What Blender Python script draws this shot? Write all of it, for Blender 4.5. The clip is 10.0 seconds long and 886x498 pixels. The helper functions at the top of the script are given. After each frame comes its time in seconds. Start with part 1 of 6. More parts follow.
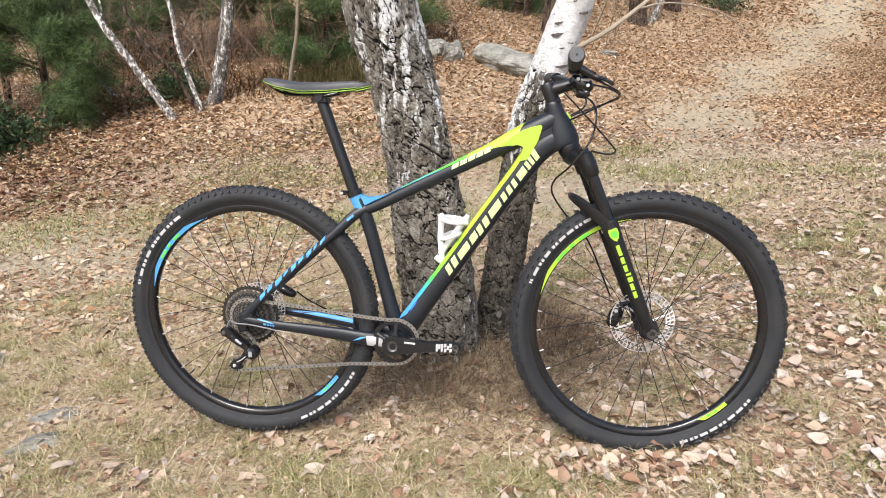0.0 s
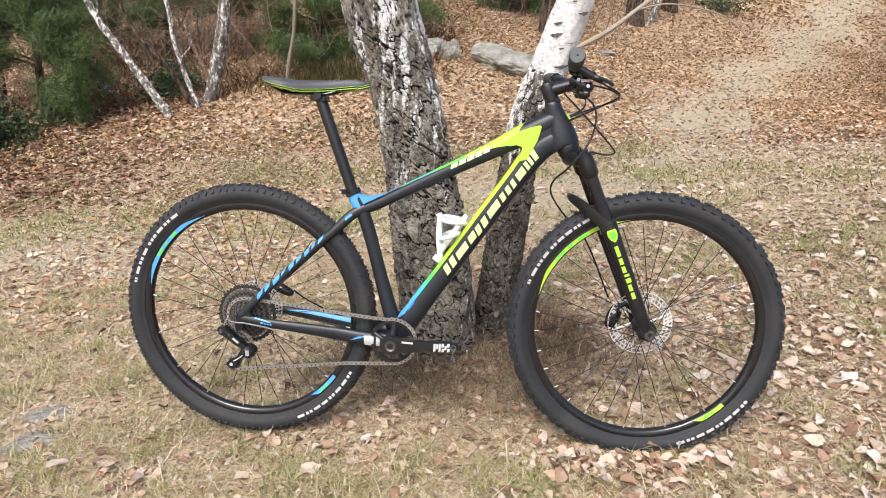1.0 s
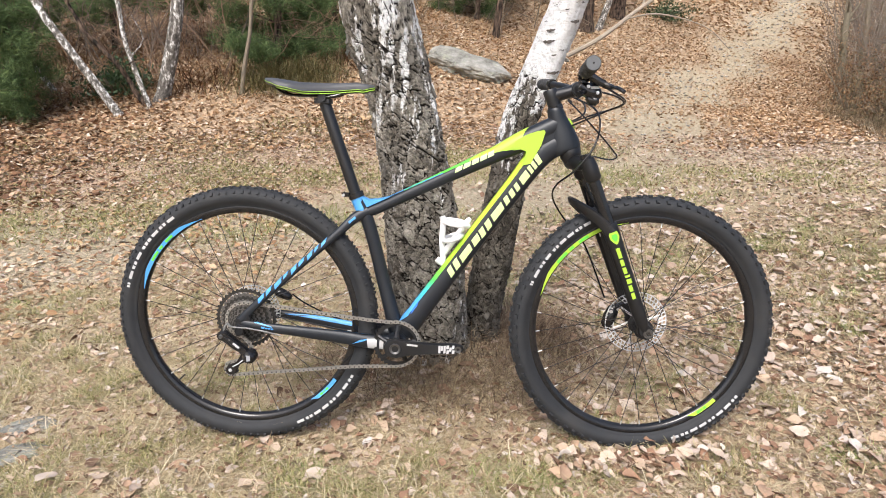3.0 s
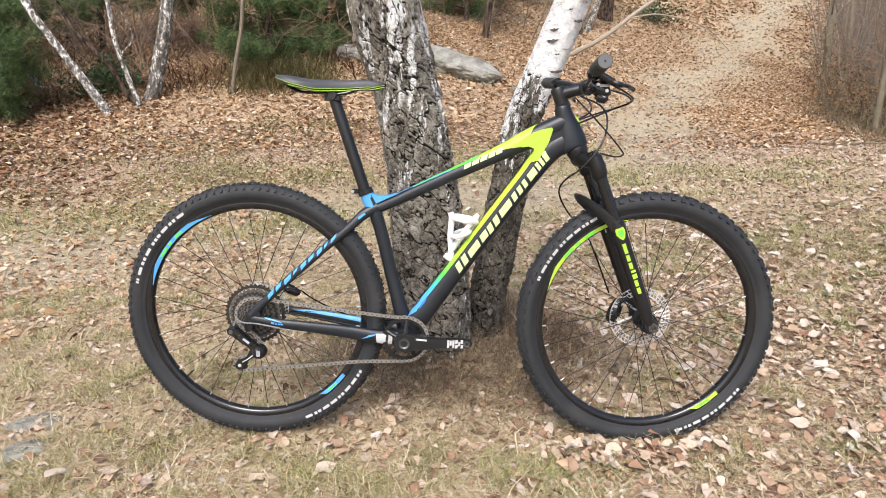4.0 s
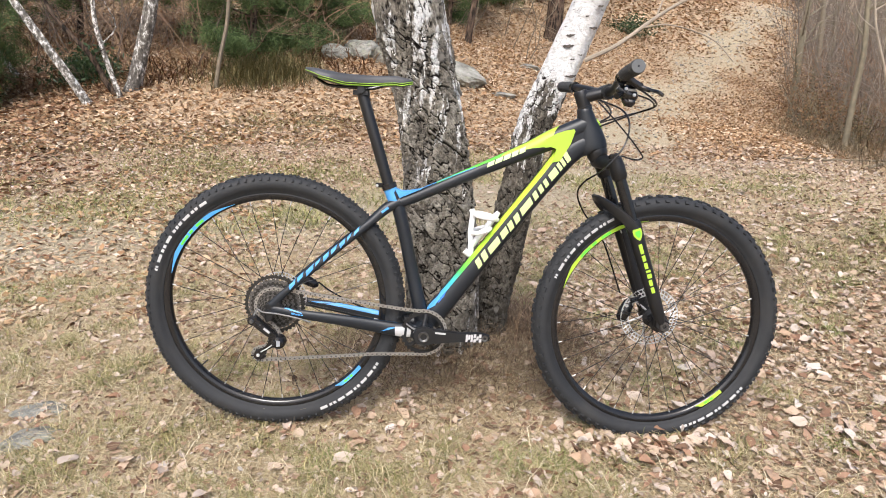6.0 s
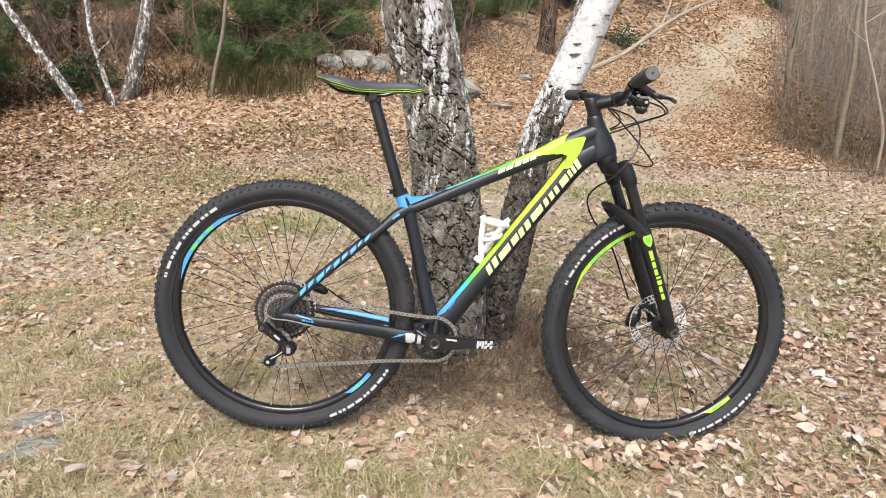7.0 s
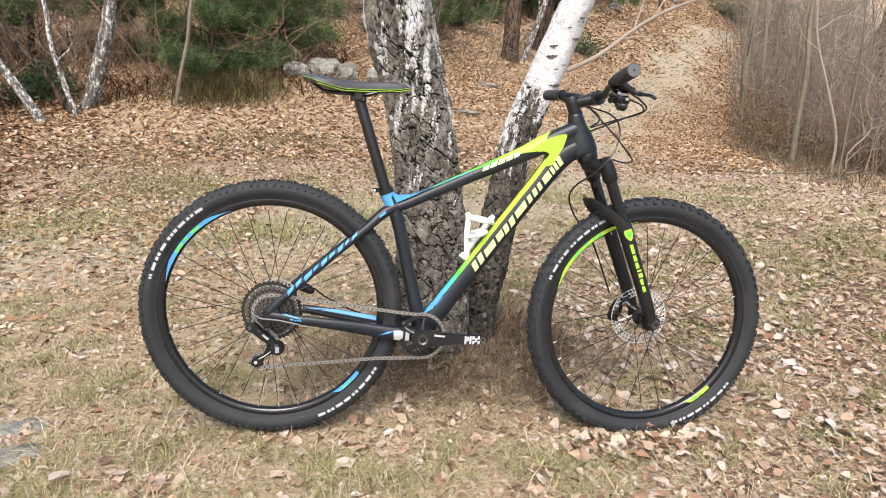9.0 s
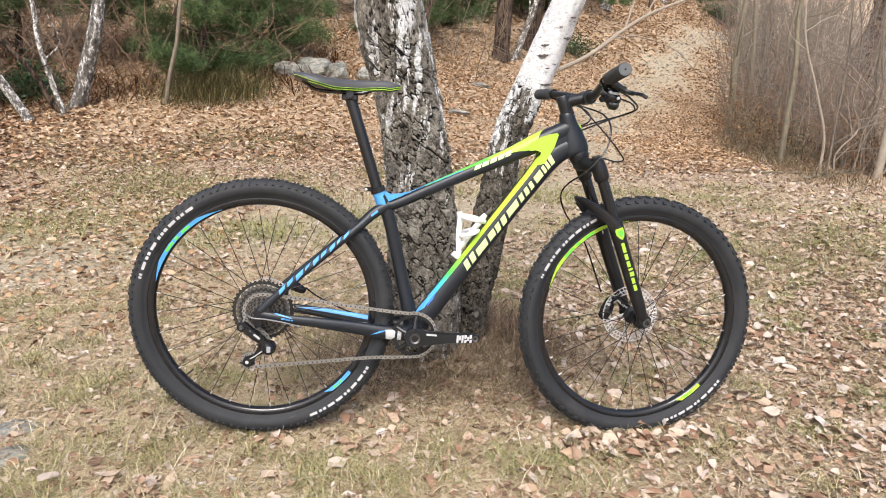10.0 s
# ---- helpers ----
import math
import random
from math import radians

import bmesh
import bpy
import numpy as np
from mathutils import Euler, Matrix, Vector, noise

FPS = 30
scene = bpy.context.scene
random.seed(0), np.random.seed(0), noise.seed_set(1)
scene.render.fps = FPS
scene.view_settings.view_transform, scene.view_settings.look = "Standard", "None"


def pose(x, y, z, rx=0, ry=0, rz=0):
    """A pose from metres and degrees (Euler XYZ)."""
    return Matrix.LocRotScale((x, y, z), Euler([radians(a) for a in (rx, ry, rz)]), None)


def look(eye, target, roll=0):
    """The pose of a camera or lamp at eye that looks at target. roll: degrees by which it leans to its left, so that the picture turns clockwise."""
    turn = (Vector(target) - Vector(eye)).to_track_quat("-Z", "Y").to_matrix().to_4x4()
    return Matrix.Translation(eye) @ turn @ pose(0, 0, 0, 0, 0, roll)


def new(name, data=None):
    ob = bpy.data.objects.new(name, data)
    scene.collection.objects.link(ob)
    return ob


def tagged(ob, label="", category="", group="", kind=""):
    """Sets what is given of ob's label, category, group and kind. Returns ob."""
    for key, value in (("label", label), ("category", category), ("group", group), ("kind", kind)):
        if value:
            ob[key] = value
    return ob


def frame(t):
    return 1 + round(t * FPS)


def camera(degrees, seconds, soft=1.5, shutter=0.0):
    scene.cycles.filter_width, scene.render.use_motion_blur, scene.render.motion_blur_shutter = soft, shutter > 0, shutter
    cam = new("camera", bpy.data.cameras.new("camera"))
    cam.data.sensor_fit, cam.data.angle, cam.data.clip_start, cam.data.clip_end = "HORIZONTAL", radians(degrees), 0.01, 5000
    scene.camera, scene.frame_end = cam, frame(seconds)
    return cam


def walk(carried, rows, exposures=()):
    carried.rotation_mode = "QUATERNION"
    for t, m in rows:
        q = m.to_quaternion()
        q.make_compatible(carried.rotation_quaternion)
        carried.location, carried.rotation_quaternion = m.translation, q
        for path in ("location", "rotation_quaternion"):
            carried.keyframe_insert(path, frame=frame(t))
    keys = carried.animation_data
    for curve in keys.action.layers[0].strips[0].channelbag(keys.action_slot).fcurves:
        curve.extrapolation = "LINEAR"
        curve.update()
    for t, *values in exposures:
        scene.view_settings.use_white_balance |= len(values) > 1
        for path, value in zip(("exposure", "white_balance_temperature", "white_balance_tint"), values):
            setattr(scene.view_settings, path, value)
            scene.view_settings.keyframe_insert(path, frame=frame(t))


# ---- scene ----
cam = camera(67.6, 10.0, soft=0.97)
PATH = [
    (0, (-0.041, -0.033, 1.057), (0.0, 1.88, 0.477), 0.5),
    (0.5, (-0.042, -0.031, 1.057), (0.0, 1.882, 0.477), 0.6),
    (1, (-0.049, -0.029, 1.058), (0.006, 1.884, 0.475), 1.0),
    (1.5, (-0.067, -0.03, 1.06), (0.031, 1.882, 0.48), 1.3),
    (2, (-0.104, -0.031, 1.06), (0.029, 1.878, 0.478), 1.4),
    (2.5, (-0.15, -0.033, 1.062), (0.032, 1.875, 0.492), 1.5),
    (3.8, (-0.266, -0.046, 1.053), (-0.021, 1.853, 0.474), 2.6),
    (4, (-0.269, -0.052, 1.052), (-0.013, 1.848, 0.482), 2.4),
    (4.5, (-0.306, -0.056, 1.052), (-0.016, 1.842, 0.492), 3.1),
    (5, (-0.348, -0.066, 1.046), (-0.049, 1.835, 0.498), 2.8),
    (5.5, (-0.386, -0.072, 1.036), (-0.063, 1.819, 0.47), 4.0),
    (7, (-0.475, -0.064, 1.013), (-0.098, 1.83, 0.494), 5.0),
    (7.5, (-0.497, -0.072, 1.001), (-0.092, 1.816, 0.479), 5.0),
    (8, (-0.513, -0.075, 0.995), (-0.07, 1.808, 0.489), 5.0),
    (8.5, (-0.528, -0.078, 0.989), (-0.066, 1.804, 0.498), 4.7),
    (9, (-0.537, -0.083, 0.981), (-0.059, 1.798, 0.497), 4.8),
    (9.5, (-0.538, -0.082, 0.978), (-0.044, 1.795, 0.496), 4.9),
    (10, (-0.539, -0.082, 0.978), (-0.035, 1.792, 0.496), 4.9),
]
walk(cam, [(t, look(eye, target, roll)) for t, eye, target, roll in PATH], [(0.0, 0.61, 6170, 10.0), (10.0, 0.61, 6170, 10.0)])

# ---- light ----
world = bpy.data.worlds.new("sky")
scene.world = world
world.use_nodes = True
wn = world.node_tree.nodes
sky = wn.new("ShaderNodeTexSky")
sky.sky_type, sky.sun_disc = "NISHITA", False
sky.sun_elevation, sky.sun_rotation = radians(52), radians(205)
sky.air_density, sky.dust_density, sky.ozone_density = 1.0, 6.0, 1.0
wn["Background"].inputs[1].default_value = 0.15
world.node_tree.links.new(sky.outputs[0], wn["Background"].inputs[0])
sun = new("sun", bpy.data.lights.new("sun", "SUN"))
sun.data.energy, sun.data.angle, sun.data.color = 1.5, radians(22), (1.0, 0.98, 0.95)
sun.matrix_world = look((-2.5, -4.2, 7.0), (0, 2, 0))

# ---- materials ----


def material(name, rough=0.6, metal=0.0):
    m = bpy.data.materials.new(name)
    m.use_nodes = True
    b = m.node_tree.nodes["Principled BSDF"]
    b.inputs["Roughness"].default_value, b.inputs["Metallic"].default_value = rough, metal
    return m, m.node_tree, b


def node(tree, kind, **values):
    n = tree.nodes.new(kind)
    for key, v in values.items():
        n.inputs[key.replace("_", " ")].default_value = v
    return n


def ramp(tree, fac, stops, interp="LINEAR"):
    r = tree.nodes.new("ShaderNodeValToRGB")
    r.color_ramp.interpolation = interp
    while len(r.color_ramp.elements) < len(stops):
        r.color_ramp.elements.new(0.5)
    for e, (p, c) in zip(r.color_ramp.elements, stops):
        e.position, e.color = p, (*c, 1)
    tree.links.new(fac, r.inputs[0])
    return r.outputs[0]


def mixed(tree, fac, a, b, blend="MIX"):
    m = tree.nodes.new("ShaderNodeMix")
    m.data_type, m.blend_type = "RGBA", blend
    for sock, v in ((m.inputs[0], fac), (m.inputs[6], a), (m.inputs[7], b)):
        if isinstance(v, (int, float)):
            sock.default_value = v
        elif isinstance(v, tuple):
            sock.default_value = (*v, 1)
        else:
            tree.links.new(v, sock)
    return m.outputs[2]


def noisy(tree, scale, detail=4.0, where="Object", stretch=None, rough=0.55):
    co = tree.nodes.new("ShaderNodeTexCoord").outputs[where]
    if stretch:
        mp = node(tree, "ShaderNodeMapping")
        mp.inputs["Scale"].default_value = stretch
        tree.links.new(co, mp.inputs[0])
        co = mp.outputs[0]
    n = node(tree, "ShaderNodeTexNoise", Scale=scale, Detail=detail, Roughness=rough)
    tree.links.new(co, n.inputs["Vector"])
    return n.outputs["Fac"]


def bump(tree, b, height, strength=0.4, distance=0.01):
    n = node(tree, "ShaderNodeBump", Strength=strength, Distance=distance)
    tree.links.new(height, n.inputs["Height"])
    tree.links.new(n.outputs[0], b.inputs["Normal"])


def plain(name, color, rough=0.5, metal=0.0, vary=0.15, scale=60.0, relief=0.1, dirt=None):
    """A worn paint, plastic or metal: colour with fine and coarse variation and a slight relief."""
    m, t, b = material(name, rough, metal)
    dark = tuple(c * (1 - vary) for c in color)
    lite = tuple(min(1, c * (1 + vary)) for c in color)
    col = mixed(t, noisy(t, scale), dark, lite)
    if dirt:
        col = mixed(t, ramp(t, noisy(t, 9.0, 6.0), [(0.5, (0, 0, 0)), (0.72, (0.5, 0.5, 0.5))]), col, dirt)
    t.links.new(col, b.inputs["Base Color"])
    rr = t.nodes.new("ShaderNodeMapRange")
    rr.inputs["To Min"].default_value, rr.inputs["To Max"].default_value = max(0.03, rough - 0.1), min(1, rough + 0.12)
    t.links.new(noisy(t, scale * 0.3), rr.inputs["Value"])
    t.links.new(rr.outputs[0], b.inputs["Roughness"])
    if relief:
        bump(t, b, noisy(t, scale * 4), relief, 0.001)
    return m


def island(name, stops, rough=0.75, grain=120.0):
    """Loose leaves, needles and blades: each loose piece takes a colour of its own."""
    m, t, b = material(name, rough)
    g = t.nodes.new("ShaderNodeNewGeometry")
    col = ramp(t, g.outputs["Random Per Island"], stops)
    col = mixed(t, 0.35, col, mixed(t, noisy(t, grain), (0.25, 0.25, 0.25), (1, 1, 1)), "MULTIPLY")
    t.links.new(col, b.inputs["Base Color"])
    b.inputs["Specular IOR Level"].default_value = 0.25
    return m


LEAF = island("dry_leaf", [(0.0, (0.13, 0.078, 0.05)), (0.2, (0.33, 0.19, 0.12)), (0.45, (0.48, 0.34, 0.23)), (0.7, (0.56, 0.435, 0.325)), (0.92, (0.62, 0.50, 0.415)), (1.0, (0.68, 0.60, 0.53))])
LEAF_FAR = island("hill_leaf", [(0.0, (0.15, 0.075, 0.035)), (0.3, (0.36, 0.21, 0.105)), (0.65, (0.54, 0.36, 0.20)), (0.88, (0.66, 0.51, 0.345)), (1.0, (0.76, 0.66, 0.54))])
LEAF_PALE = island("pale_leaf", [(0.0, (0.44, 0.32, 0.24)), (0.5, (0.56, 0.45, 0.36)), (1.0, (0.68, 0.60, 0.53))])
STRAW = island("straw", [(0.0, (0.27, 0.19, 0.10)), (0.35, (0.50, 0.39, 0.225)), (0.75, (0.66, 0.55, 0.345)), (1.0, (0.75, 0.66, 0.48))])
GRASS = island("grass", [(0.0, (0.18, 0.18, 0.06)), (0.4, (0.33, 0.30, 0.12)), (0.75, (0.50, 0.43, 0.22)), (1.0, (0.64, 0.56, 0.36))])
NEEDLE = island("pine_needle", [(0.0, (0.03, 0.052, 0.02)), (0.5, (0.085, 0.135, 0.045)), (1.0, (0.20, 0.27, 0.10))])
BUSHLEAF = island("bush_leaf", [(0.0, (0.02, 0.04, 0.018)), (0.6, (0.045, 0.08, 0.03)), (1.0, (0.09, 0.13, 0.06))], 0.5)
TWIG = plain("twig", (0.18, 0.148, 0.105), 0.8, vary=0.4, scale=20, relief=0.3)
TWIG_PALE = plain("pale_twig", (0.32, 0.27, 0.21), 0.8, vary=0.3, scale=20, relief=0.3)


def ground_material():
    m, t, b = material("forest_floor", 0.9)
    at = t.nodes.new("ShaderNodeAttribute")
    at.attribute_name = "trail"
    trail = at.outputs["Fac"]
    litter = ramp(t, noisy(t, 60.0, 7.0, rough=0.65), [(0.3, (0.27, 0.175, 0.105)), (0.45, (0.44, 0.315, 0.20)), (0.58, (0.57, 0.445, 0.31)), (0.75, (0.69, 0.58, 0.44))])
    straw = ramp(t, noisy(t, 90.0, 7.0, stretch=(1, 0.45, 1), rough=0.65), [(0.3, (0.28, 0.20, 0.115)), (0.48, (0.50, 0.395, 0.25)), (0.7, (0.68, 0.585, 0.42))])
    soil = ramp(t, noisy(t, 40.0, 8.0, rough=0.65), [(0.3, (0.31, 0.25, 0.16)), (0.5, (0.47, 0.40, 0.28)), (0.72, (0.63, 0.56, 0.42))])
    at2 = t.nodes.new("ShaderNodeAttribute")
    at2.attribute_name = "litter"
    col = mixed(t, at2.outputs["Fac"], straw, litter)
    col = mixed(t, trail, col, soil)
    col = mixed(t, 0.5, col, mixed(t, noisy(t, 1.7, 5.0), (0.62, 0.60, 0.57), (1, 1, 1)), "MULTIPLY")
    t.links.new(col, b.inputs["Base Color"])
    b.inputs["Specular IOR Level"].default_value = 0.15
    bump(t, b, noisy(t, 90.0, 8.0), 0.9, 0.02)
    return m


def bark_material(name, z0, z1, lo, hi, cut, plate=(0.10, 0.091, 0.082), pale=(0.33, 0.31, 0.28)):
    """Birch bark: fissured dark plates with pale streaks; white skin takes over from the height z0 to z1."""
    m, t, b = material(name, 0.88)
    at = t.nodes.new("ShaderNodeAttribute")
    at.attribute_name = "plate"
    tone = t.nodes.new("ShaderNodeAttribute")
    tone.attribute_name = "tone"
    rough_bark = mixed(t, tone.outputs["Fac"], plate, pale)
    rough_bark = mixed(t, 0.85, rough_bark, ramp(t, noisy(t, 70.0, 8.0, rough=0.75), [(0.3, (0.25, 0.24, 0.22)), (0.5, (0.8, 0.79, 0.77)), (0.7, (1.9, 1.87, 1.8))]), "MULTIPLY")
    lichen = ramp(t, noisy(t, 38.0, 8.0, stretch=(1, 1, 0.6), rough=0.75), [(0.49, (0, 0, 0)), (0.60, (0.62, 0.62, 0.62))])
    rough_bark = mixed(t, lichen, rough_bark, tuple(1.22 * c for c in pale))
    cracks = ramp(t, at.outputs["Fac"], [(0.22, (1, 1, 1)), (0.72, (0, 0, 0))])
    streaks = noisy(t, 11.0, 7.0, stretch=(1.5, 1.5, 0.34), rough=0.65)
    skin = ramp(t, noisy(t, 45.0, 6.0, stretch=(1, 1, 2.5)), [(0.30, (0.50, 0.485, 0.46)), (0.44, (0.72, 0.715, 0.70)), (0.7, (0.83, 0.83, 0.83))])
    marks = ramp(t, noisy(t, 15.0, 6.0, stretch=(1, 1, 3.2), rough=0.75), [(0.61, (0, 0, 0)), (0.65, (1, 1, 1))])
    skin = mixed(t, marks, skin, (0.09, 0.08, 0.075))
    geo = t.nodes.new("ShaderNodeNewGeometry")
    sep = t.nodes.new("ShaderNodeSeparateXYZ")
    t.links.new(geo.outputs["Position"], sep.inputs[0])
    up = t.nodes.new("ShaderNodeMapRange")
    for key, v in (("From Min", z0), ("From Max", z1), ("To Min", lo), ("To Max", hi)):
        up.inputs[key].default_value = v
    t.links.new(sep.outputs["Z"], up.inputs["Value"])
    add = t.nodes.new("ShaderNodeMath")
    t.links.new(streaks, add.inputs[0])
    t.links.new(up.outputs[0], add.inputs[1])
    mask = ramp(t, add.outputs[0], [(cut, (0, 0, 0)), (cut + 0.035, (1, 1, 1))])
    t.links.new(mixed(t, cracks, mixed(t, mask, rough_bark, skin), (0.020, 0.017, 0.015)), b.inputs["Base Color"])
    b.inputs["Specular IOR Level"].default_value = 0.15
    bump(t, b, noisy(t, 110.0, 8.0, rough=0.7), 0.9, 0.012)
    return m


def far_bark(name="far_birch_bark", shift=0.0):
    m, t, b = material(name, 0.88)
    col = ramp(t, noisy(t, 24.0, 8.0, stretch=(1, 1, 0.6), rough=0.75), [(0.37 + shift, (0.035, 0.031, 0.027)), (0.49 + shift, (0.11, 0.098, 0.083)), (0.55 + shift, (0.24, 0.222, 0.195)), (0.59 + shift, (0.66, 0.645, 0.62))])
    t.links.new(col, b.inputs["Base Color"])
    bump(t, b, noisy(t, 30.0, 6.0), 0.8, 0.02)
    return m


def scaly_bark():
    """Pine bark: long dark fissures between reddish brown scales."""
    m, t, b = material("brown_bark", 0.92)
    scales = noisy(t, 30.0, 6.0, stretch=(1, 1, 0.22), rough=0.6)
    col = ramp(t, scales, [(0.40, (0.022, 0.017, 0.014)), (0.48, (0.085, 0.06, 0.045)), (0.58, (0.14, 0.097, 0.07)), (0.7, (0.22, 0.16, 0.12))])
    col = mixed(t, 0.4, col, mixed(t, noisy(t, 70.0), (0.4, 0.4, 0.4), (1.2, 1.2, 1.2)), "MULTIPLY")
    t.links.new(col, b.inputs["Base Color"])
    b.inputs["Specular IOR Level"].default_value = 0.15
    bump(t, b, scales, 1.0, 0.05)
    return m


def rock_material():
    m, t, b = material("grey_rock", 0.85)
    col = ramp(t, noisy(t, 5.0, 9.0, rough=0.7), [(0.34, (0.10, 0.097, 0.08)), (0.5, (0.25, 0.243, 0.21)), (0.68, (0.41, 0.395, 0.35))])
    col = mixed(t, ramp(t, noisy(t, 14.0, 6.0), [(0.55, (0, 0, 0)), (0.7, (0.7, 0.7, 0.7))]), col, (0.30, 0.32, 0.23))
    t.links.new(col, b.inputs["Base Color"])
    bump(t, b, noisy(t, 22.0, 9.0, stretch=(1, 1, 2.5)), 0.8, 0.04)
    return m


GROUND = ground_material()
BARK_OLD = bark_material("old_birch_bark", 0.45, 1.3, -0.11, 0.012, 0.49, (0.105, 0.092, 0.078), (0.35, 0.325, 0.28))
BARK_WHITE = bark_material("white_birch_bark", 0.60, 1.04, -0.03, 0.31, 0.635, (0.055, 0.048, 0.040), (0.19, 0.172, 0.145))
BARK_FAR = far_bark()
BARK_SLIM = far_bark("slim_birch_bark", -0.04)
BARK_BROWN = scaly_bark()
ROCK = rock_material()

# bicycle finishes
CARBON = plain("matt_black_carbon", (0.0105, 0.0135, 0.0185), 0.40, vary=0.2, scale=25, relief=0.03)
BLACK = plain("black_alloy", (0.0095, 0.010, 0.0115), 0.38, 0.0, vary=0.25, scale=40, relief=0.05)
GLOSS = plain("gloss_black", (0.012, 0.012, 0.013), 0.16, vary=0.2, scale=20, relief=0)
RUBBER = plain("tyre_rubber", (0.016, 0.0175, 0.020), 0.7, vary=0.3, scale=30, relief=0.25, dirt=(0.045, 0.042, 0.039))
GRIPR = plain("grip_rubber", (0.045, 0.046, 0.047), 0.8, vary=0.2, scale=50, relief=0.3)
GRIPEND = plain("grip_end_rubber", (0.10, 0.105, 0.11), 0.7, vary=0.15, scale=50, relief=0.1)
STEEL = plain("steel", (0.66, 0.655, 0.65), 0.34, 0.55, vary=0.25, scale=80, relief=0.05)
CHAINSTEEL = plain("chain_steel", (0.42, 0.405, 0.38), 0.38, 0.8, vary=0.35, scale=200, relief=0.05)
DARKSTEEL = plain("dark_steel", (0.15, 0.147, 0.143), 0.3, 0.8, vary=0.4, scale=150, relief=0.05)
COG2 = plain("light_sprocket_steel", (0.16, 0.155, 0.15), 0.3, 0.7, vary=0.7, scale=220, relief=0.1)
COG = plain("sprocket_steel", (0.055, 0.054, 0.052), 0.3, 0.7, vary=0.6, scale=220, relief=0.1)
SPOKE = plain("black_spoke", (0.025, 0.025, 0.026), 0.4, 0.3, vary=0.2, relief=0)
WHITE = plain("white_plastic", (0.80, 0.80, 0.80), 0.4, vary=0.04, relief=0.02)
PRINT = plain("white_print", (0.50, 0.50, 0.50), 0.5, vary=0.08, relief=0)
BLUE = plain("sky_blue_paint", (0.085, 0.33, 0.72), 0.4, vary=0.12, scale=12, relief=0)
BLUE2 = plain("deep_blue_paint", (0.03, 0.16, 0.62), 0.4, vary=0.12, scale=12, relief=0)
LIME = plain("lime_paint", (0.40, 0.62, 0.05), 0.42, vary=0.08, scale=12, relief=0)
GREEN = plain("green_paint", (0.13, 0.62, 0.06), 0.42, vary=0.1, scale=12, relief=0)
PALELIME = plain("pale_lime_print", (0.62, 0.80, 0.33), 0.45, vary=0.05, relief=0)
TRIM = plain("saddle_trim", (0.27, 0.47, 0.04), 0.5, vary=0.1, relief=0)
SADDLE = plain("saddle_cover", (0.055, 0.057, 0.062), 0.5, vary=0.15, scale=40, relief=0.12)


def fade_material():
    """Frame paint that runs from blue through green to lime along the tube."""
    m, t, b = material("fading_frame_paint", 0.4)
    sep = t.nodes.new("ShaderNodeSeparateXYZ")
    t.links.new(t.nodes.new("ShaderNodeTexCoord").outputs["Object"], sep.inputs[0])
    mr = t.nodes.new("ShaderNodeMapRange")
    mr.inputs["From Min"].default_value, mr.inputs["From Max"].default_value = 0.0, 0.5
    t.links.new(sep.outputs["Z"], mr.inputs["Value"])
    col = ramp(t, mr.outputs[0], [(0.10, (0.09, 0.36, 0.78)), (0.18, (0.06, 0.45, 0.50)), (0.25, (0.10, 0.60, 0.08)), (0.36, (0.36, 0.72, 0.03)), (0.55, (0.45, 0.65, 0.05)), (1.0, (0.45, 0.65, 0.05))])
    t.links.new(col, b.inputs["Base Color"])
    return m


FADE = fade_material()

# ---- mesh builders ----


